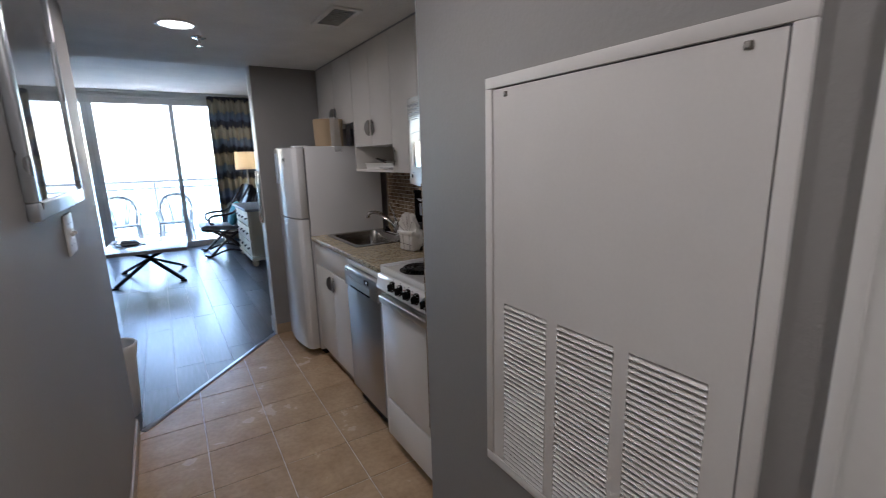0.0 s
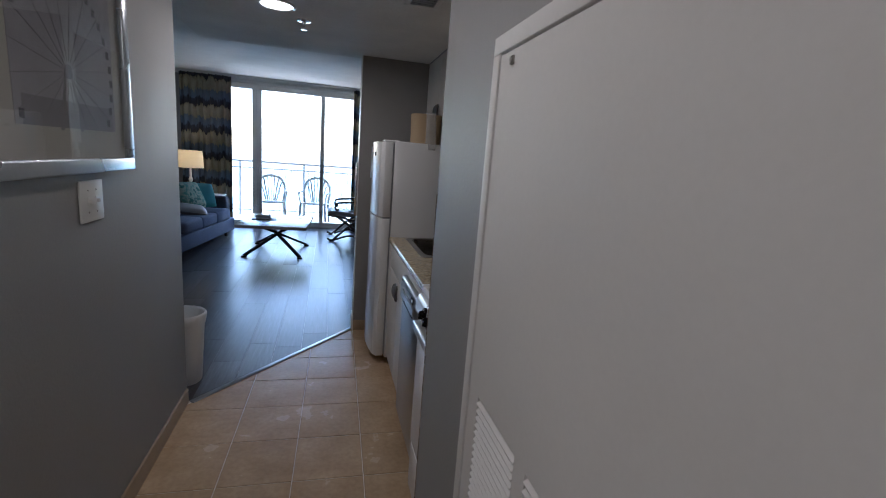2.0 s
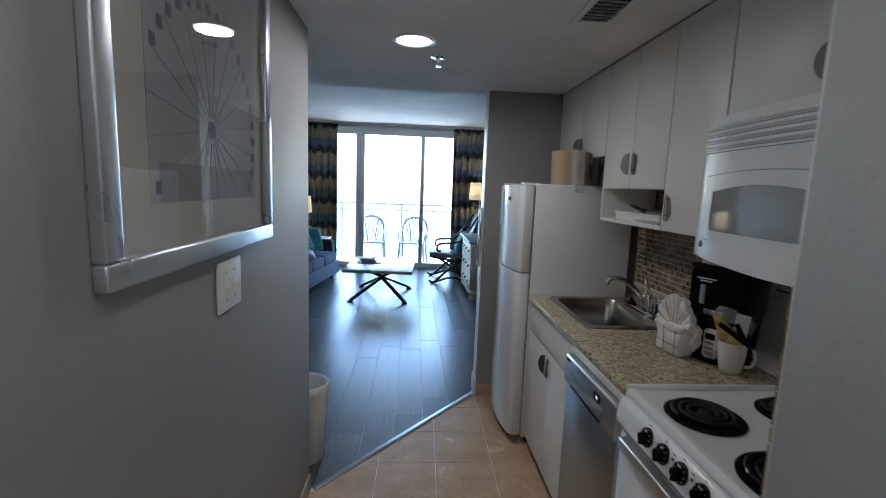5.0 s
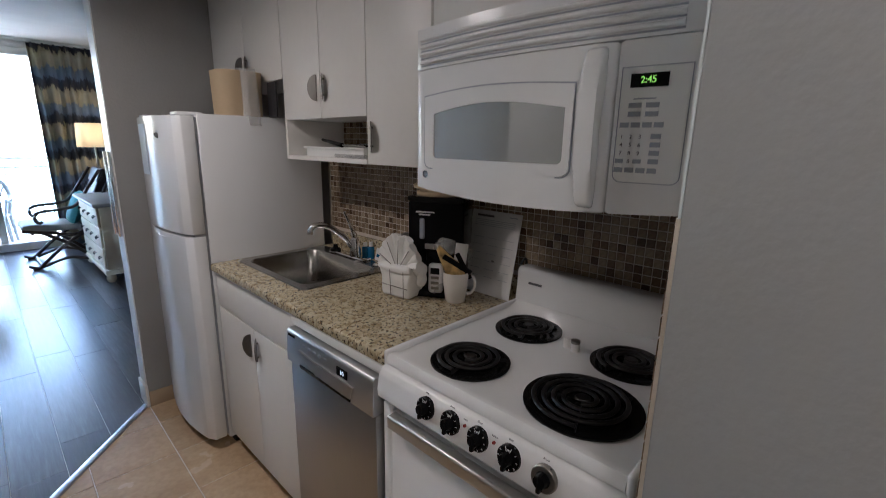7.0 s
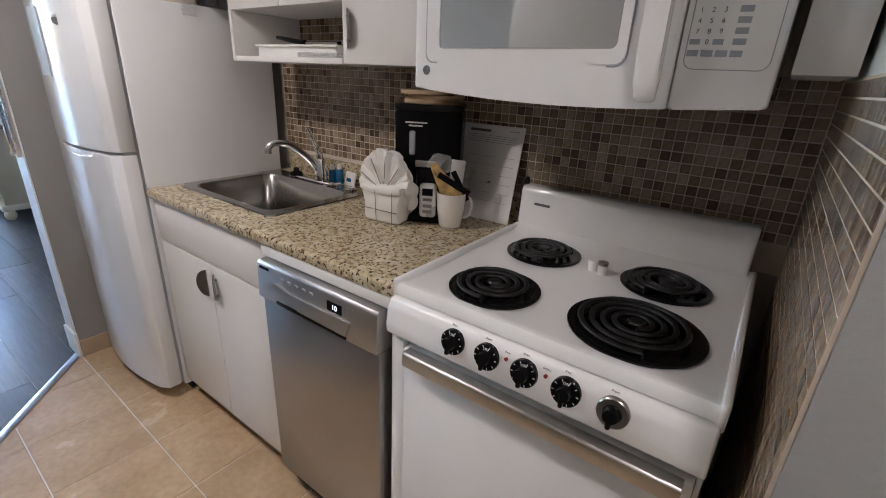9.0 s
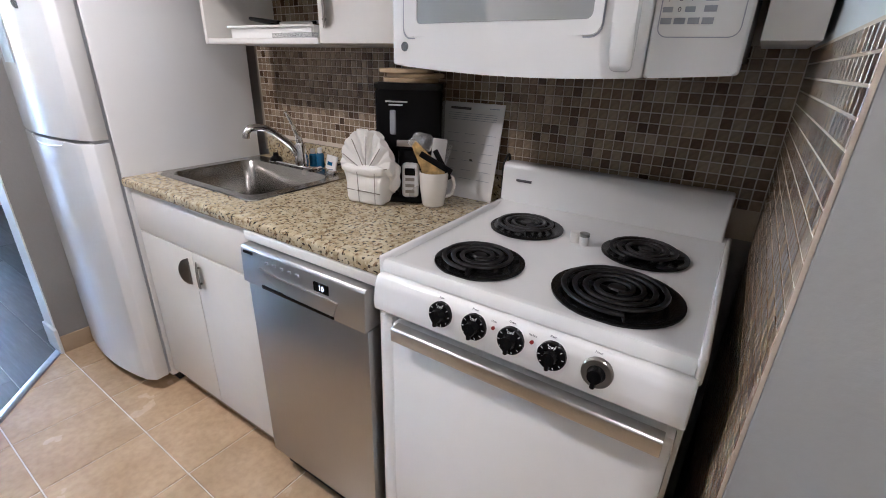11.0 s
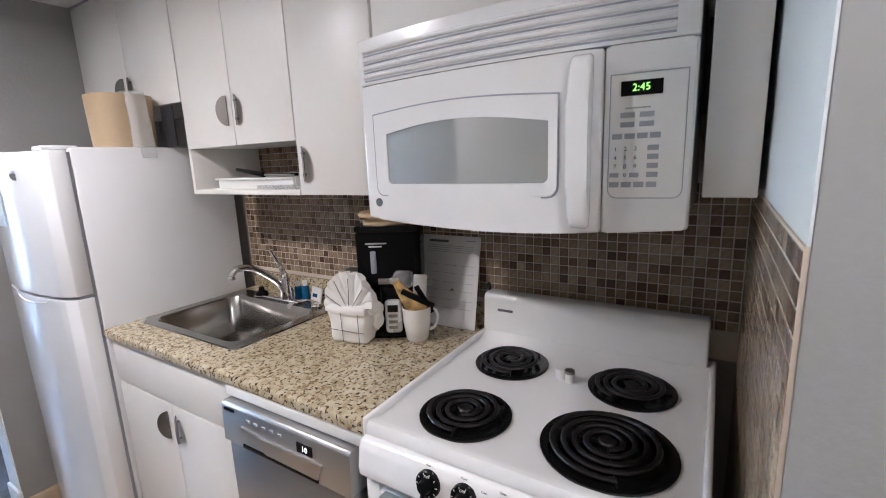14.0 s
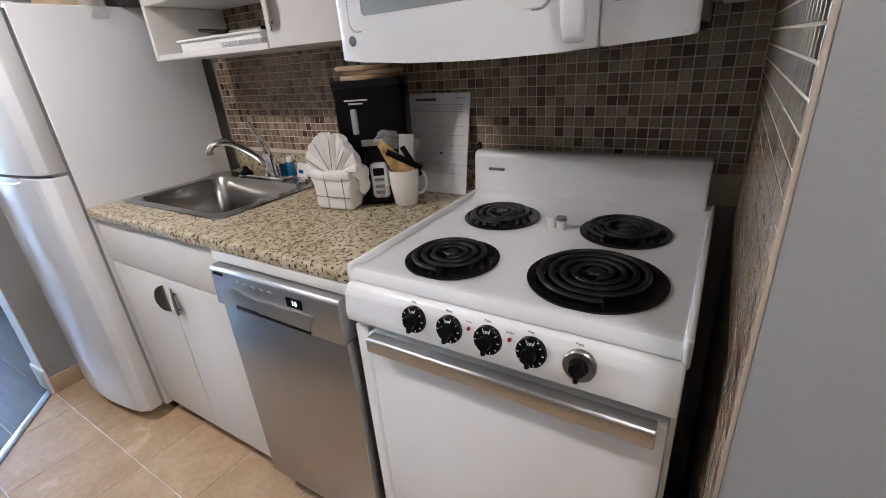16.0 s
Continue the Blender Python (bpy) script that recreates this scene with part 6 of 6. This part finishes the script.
# dresser
ds = thing("dresser", "cream painted dresser with a grey top and dark pulls", "dresser", (1.98, 8.2, 0.002))
X, Y0_, Y1_ = 1.755, 7.68, 8.80
part("carcass", boxed(X, 2.21, Y0_, Y1_, 0.13, 0.775, bevel=0.004), M["cream"], ds)
part("plinth", boxed(X - 0.03, 2.22, Y0_ - 0.02, Y1_ + 0.02, 0.085, 0.135, bevel=0.012, seg=3), M["cream"], ds)
part("top", boxed(X - 0.055, 2.235, Y0_ - 0.045, Y1_ + 0.045, 0.776, 0.812, bevel=0.010, seg=3), M["greytop"], ds, "grey washed wooden top")
for x in (X + 0.02, 2.16):
    for y in (Y0_ + 0.03, Y1_ - 0.03):
        part("foot", lathe(bmesh.new(), [(0, 0), (0.025, 0), (0.042, 0.025), (0.045, 0.05), (0.03, 0.085), (0, 0.085)], (x, y, 0.002), 18), M["cream"], ds)
for c, (ya, yb) in enumerate(((Y0_ + 0.03, (Y0_ + Y1_) / 2 - 0.008), ((Y0_ + Y1_) / 2 + 0.008, Y1_ - 0.03))):
    for za, zb in ((0.145, 0.345), (0.357, 0.557), (0.569, 0.762)):
        dr = part("drawer", boxed(X - 0.020, X - 0.0005, ya, yb, za, zb, bevel=0.006, seg=3), M["cream"], ds)
        for yy in (ya + 0.12, yb - 0.12):
            zc = (za + zb) / 2
            part("pull", tube(bmesh.new(), curve_pts([(X - 0.020, yy - 0.035, zc + 0.01), (X - 0.038, yy - 0.03, zc), (X - 0.040, yy, zc - 0.015), (X - 0.038, yy + 0.03, zc), (X - 0.020, yy + 0.035, zc + 0.01)], 4), 0.005, 8), M["iron"], dr, "dark metal bail pull")

# scroll-armed glider chair facing the room
gc = thing("glider_chair", "dark wooden scroll-armed glider chair with a grey leather seat", "chair", (1.62, 9.05, 0.002))
part("seat_cushion", prism(bmesh.new(), [(1.215, 0.43), (1.225, 0.485), (1.30, 0.50), (1.74, 0.46), (1.78, 0.42), (1.74, 0.40), (1.26, 0.41)], "y", 8.80, 9.34, bevel=0.02, seg=3), M["leather"], gc, "pale grey leather seat")
part("back_cushion", prism(bmesh.new(), [(1.715, 0.43), (1.80, 0.40), (2.08, 0.96), (2.08, 1.03), (2.03, 1.05), (1.97, 0.99)], "y", 8.82, 9.32, bevel=0.025, seg=3), M["leather_dark"], gc, "dark leather back")
part("headrest", prism(bmesh.new(), [(1.93, 0.93), (1.95, 0.92), (2.04, 1.05), (2.03, 1.09), (1.99, 1.09)], "y", 8.80, 9.34, bevel=0.015, seg=3), M["leather_dark"], gc)
for y in (8.755, 9.385):
    part("arm", tube(bmesh.new(), curve_pts([(1.40, y, 0.53), (1.375, y, 0.515), (1.345, y, 0.545), (1.35, y, 0.61), (1.42, y, 0.64), (1.60, y, 0.655), (1.72, y, 0.70), (1.83, y, 0.86), (1.97, y, 1.08)], 6), 0.017, 10), M["darkwood"], gc)
    part("side_rail", tube(bmesh.new(), curve_pts([(1.22, y, 0.44), (1.45, y, 0.40), (1.75, y, 0.40), (2.06, y, 0.98)], 6), 0.018, 10), M["darkwood"], gc)
    for a, b in (((1.30, y, 0.015), (1.78, y, 0.40)), ((1.85, y, 0.015), (1.36, y, 0.42))):
        mid_ = ((a[0] + b[0]) / 2, y, (a[2] + b[2]) / 2 + 0.03)
        part("leg", tube(bmesh.new(), curve_pts([(a[0] - (0.05 if a[0] < 1.5 else -0.05), y, 0.014), a, mid_, b], 6), 0.019, 10), M["darkwood"], gc)
    part("runner", tube(bmesh.new(), curve_pts([(1.22, y, 0.05), (1.32, y, 0.025), (1.58, y, 0.10), (1.84, y, 0.025), (1.94, y, 0.05)], 5), 0.016, 8), M["darkwood"], gc)
for x, z in ((1.33, 0.03), (1.82, 0.03), (1.57, 0.22), (1.30, 0.40), (1.72, 0.385)):
    part("stretcher", rod(bmesh.new(), (x, 8.755, z), (x, 9.385, z), 0.014, seg=10), M["darkwood"], gc)
cushion("throw_pillow", "teal", "teal throw pillow on the glider chair", pose(1.74, 9.05, 0.63, 0, -68, 0), 0.40, 0.12)

# white bin beside the passage corner
bn = thing("waste_bin", "white plastic waste bin with a liner folded over the rim", "bin", (0.40, 4.16, 0.002))
part("bucket", lathe(bmesh.new(), [(0, 0.002), (0.088, 0.002), (0.093, 0.01), (0.118, 0.425), (0.114, 0.425), (0.09, 0.012), (0, 0.010)], (0.40, 4.16, 0), 36), M["binliner"], bn)
lin = lathe(bmesh.new(), [(0.1185, 0.375), (0.124, 0.40), (0.126, 0.435), (0.120, 0.443), (0.113, 0.436), (0.108, 0.30)], (0.40, 4.16, 0), 48)
for v in lin.verts:
    v.co += Vector((noise.noise(v.co * 40), noise.noise(v.co * 40 + Vector((5, 0, 0))), noise.noise(v.co * 30))) * 0.006
part("liner", lin, M["binliner"], bn, "crumpled white plastic liner")

# ---- balcony chairs ----
bc = thing("balcony_chair", "grey resin armchair with a fan-slatted back", "chair", (0, 0, 0), "balcony chairs")
part("seat", prism(bmesh.new(), [(-0.24, 0.44), (-0.26, 0.42), (-0.24, 0.405), (0.22, 0.375), (0.24, 0.39), (0.22, 0.41)], "x", -0.24, 0.24, bevel=0.006), M["resin"], bc)
for x in (-0.235, 0.235):
    part("leg", rod(bmesh.new(), (x * 1.12, -0.25, 0), (x, -0.22, 0.41), 0.020, 0.026, seg=10), M["resin"], bc)
    part("leg", rod(bmesh.new(), (x * 1.12, 0.27, 0), (x, 0.21, 0.39), 0.020, 0.026, seg=10), M["resin"], bc)
    part("arm", tube(bmesh.new(), curve_pts([(x, -0.22, 0.41), (x * 1.15, -0.23, 0.60), (x * 1.17, -0.16, 0.635), (x * 1.17, 0.12, 0.63), (x * 1.1, 0.26, 0.66)], 6), 0.022, 8, flat=0.7), M["resin"], bc)
part("back_hoop", tube(bmesh.new(), curve_pts([(-0.235, 0.21, 0.40), (-0.265, 0.27, 0.66), (-0.19, 0.32, 0.85), (0, 0.34, 0.91), (0.19, 0.32, 0.85), (0.265, 0.27, 0.66), (0.235, 0.21, 0.40)], 7), 0.028, 10), M["resin"], bc)
for k in range(7):
    a = (k - 3) / 3
    part("slat", tube(bmesh.new(), curve_pts([(a * 0.10, 0.225, 0.41), (a * 0.16, 0.28, 0.65), (a * 0.215, 0.325, 0.895 - 0.10 * a * a)], 6), 0.019, 8, flat=0.5), M["resin"], bc)
bc.matrix_basis = pose(0.13, WIN + 0.80, -0.04, 0, 0, 8)
copy_thing(bc, pose(0.96, WIN + 0.82, -0.04, 0, 0, -8))

# ---- pieces of the floors and the mosaic ----
floor = bpy.data.objects["floor"]
out_n = Vector((-d.y, d.x))                     # points from the tiles to the laminate
out_c = out_n.dot(THR_A)
PITCH, TURN_T = 0.3125, radians(-1.2)
ux, uy = Vector((math.cos(TURN_T), math.sin(TURN_T))), Vector((-math.sin(TURN_T), math.cos(TURN_T)))
org = Vector((1.108, 3.795))
for i in range(-3, 4):
    for j in range(-15, 5):
        a = org + ux * (i * PITCH) + uy * (j * PITCH)
        g = 0.0022
        poly = [a + ux * g + uy * g, a + ux * (PITCH - g) + uy * g, a + ux * (PITCH - g) + uy * (PITCH - g), a + ux * g + uy * (PITCH - g)]
        for n_, c_ in ((out_n, out_c - 0.004), (Vector((-1, 0)), -LEFT - 0.001), (Vector((1, 0)), BACK), (Vector((0, 1)), STUB + 0.06), (Vector((0, -1)), 0.8)):
            poly = clip(poly, n_, c_) if len(poly) > 2 else poly
        if len(poly) < 3 or max(p.x for p in poly) - min(p.x for p in poly) < 0.01 or max(p.y for p in poly) - min(p.y for p in poly) < 0.01:
            continue
        part("tile", slab_piece(poly, -0.009, 0.0 + random.uniform(-0.0006, 0.0006), 0.0018), M["floor_tile"], floor)

PW, PL = 0.185, 1.22
for i in range(int((EAST - WEST) / PW) + 1):
    y = 3.9 - random.uniform(0.1, 1.1)
    while y < WIN:
        x0, x1, y0, y1 = WEST + i * PW, min(WEST + (i + 1) * PW, EAST), max(y, 3.92), min(y + PL, WIN - 0.02)
        y += PL
        if y1 - y0 < 0.02 or x1 - x0 < 0.01:
            continue
        g = 0.0008
        poly = [Vector((x0 + g, y0 + g)), Vector((x1 - g, y0 + g)), Vector((x1 - g, y1 - g)), Vector((x0 + g, y1 - g))]
        poly = clip(poly, -out_n, -out_c - 0.004)
        if len(poly) < 3:
            continue
        if max(p.y for p in poly) < STUB + 0.13 and min(p.x for p in poly) > 1.44:
            continue
        part("plank", slab_piece(poly, -0.009, 0.002 + random.uniform(-0.0004, 0.0004), 0.0012), M["plank"], floor)

# mosaic: one-inch tiles on the back and side walls
MP, MT = 0.0262, 0.0232


def mosaic_bm(axis):
    bm = bmesh.new()
    h = MT / 2
    k, dpt = (0.0010, 0.0018) if axis == "x" else (0.0006, 0.0010)
    base = [(-h, -h), (h, -h), (h, h), (-h, h)]
    rings = []
    for s, w in ((1.0, 0.0), (1.0, dpt - k), ((h - k) / h, dpt)):
        rings.append([bm.verts.new((-w, a * s, b * s) if axis == "x" else (a * s, w, b * s)) for a, b in base])
    for r0, r1 in zip(rings, rings[1:]):
        for q in range(4):
            bm.faces.new((r0[q], r0[(q + 1) % 4], r1[(q + 1) % 4], r1[q]))
    bm.faces.new(rings[-1])
    return bm


def spots(y0, y1, z0, z1):
    a = y0 + MP / 2
    while a + MP / 2 <= y1 + 0.002:
        b = z1 - MP / 2
        while b - MP / 2 >= z0 - 0.002:
            yield a, b
            b -= MP
        a += MP


bed_back = structure("splashback_kitchen", boxed(BACK - 0.005, BACK - 0.001, RECESS, 4.310, 0.93, 1.53), M["grout_wall"], "brown glass and stone mosaic splashback", "splashback")
bed_side = structure("splashback_side", boxed(RIGHT + 0.003, BACK - 0.005, RECESS - 0.002, RECESS + 0.0030, 0.45, 1.366), M["grout_wall"], "brown mosaic splashback beside the stove", "splashback")
tile_x, tile_y = solid("mosaic_tile", mosaic_bm("x"), M["mosaic"]), solid("mosaic_tile", mosaic_bm("y"), M["mosaic"])


def joined(name, locs, axis, bed):
    src = mosaic_bm(axis)
    src.verts.ensure_lookup_table()
    src.verts.index_update()
    vs, fs = [v.co.copy() for v in src.verts], [[v.index for v in f.verts] for f in src.faces]
    src.free()
    pts, faces = [], []
    for p in locs:
        o = len(pts)
        pts += [tuple(v + Vector(p)) for v in vs]
        faces += [[o + q for q in f] for f in fs]
    me = bpy.data.meshes.new(name)
    me.from_pydata(pts, [], faces)
    me.materials.append(M["mosaic_stuff"])
    ob = new(name, me)
    ob.parent = bed
    tagged(ob, kind="stuff")


near, rest = [], []
for a, b in spots(RECESS + 0.004, 4.305, 0.995, 1.53):
    if b > 1.36 and a < 3.5:
        continue
    (near if 2.42 < a < 3.10 and 1.04 < b < 1.33 else rest).append((BACK - 0.005, a, b))
near = near[:295]
for p in near:
    ob = new("mosaic_tile", tile_x)
    ob.parent, ob.location = bed_back, p
joined("mosaic_field", rest, "x", bed_back)
near, rest = [], []
for a, b in spots(RIGHT - 0.001, BACK - 0.01, 0.46, 1.363):
    (near if a < 1.80 and b > 0.80 else rest).append((a, RECESS + 0.0030, b))
for p in near[:280]:
    ob = new("mosaic_tile", tile_y)
    ob.parent, ob.location = bed_side, p
joined("mosaic_field", near[280:] + rest, "y", bed_side)
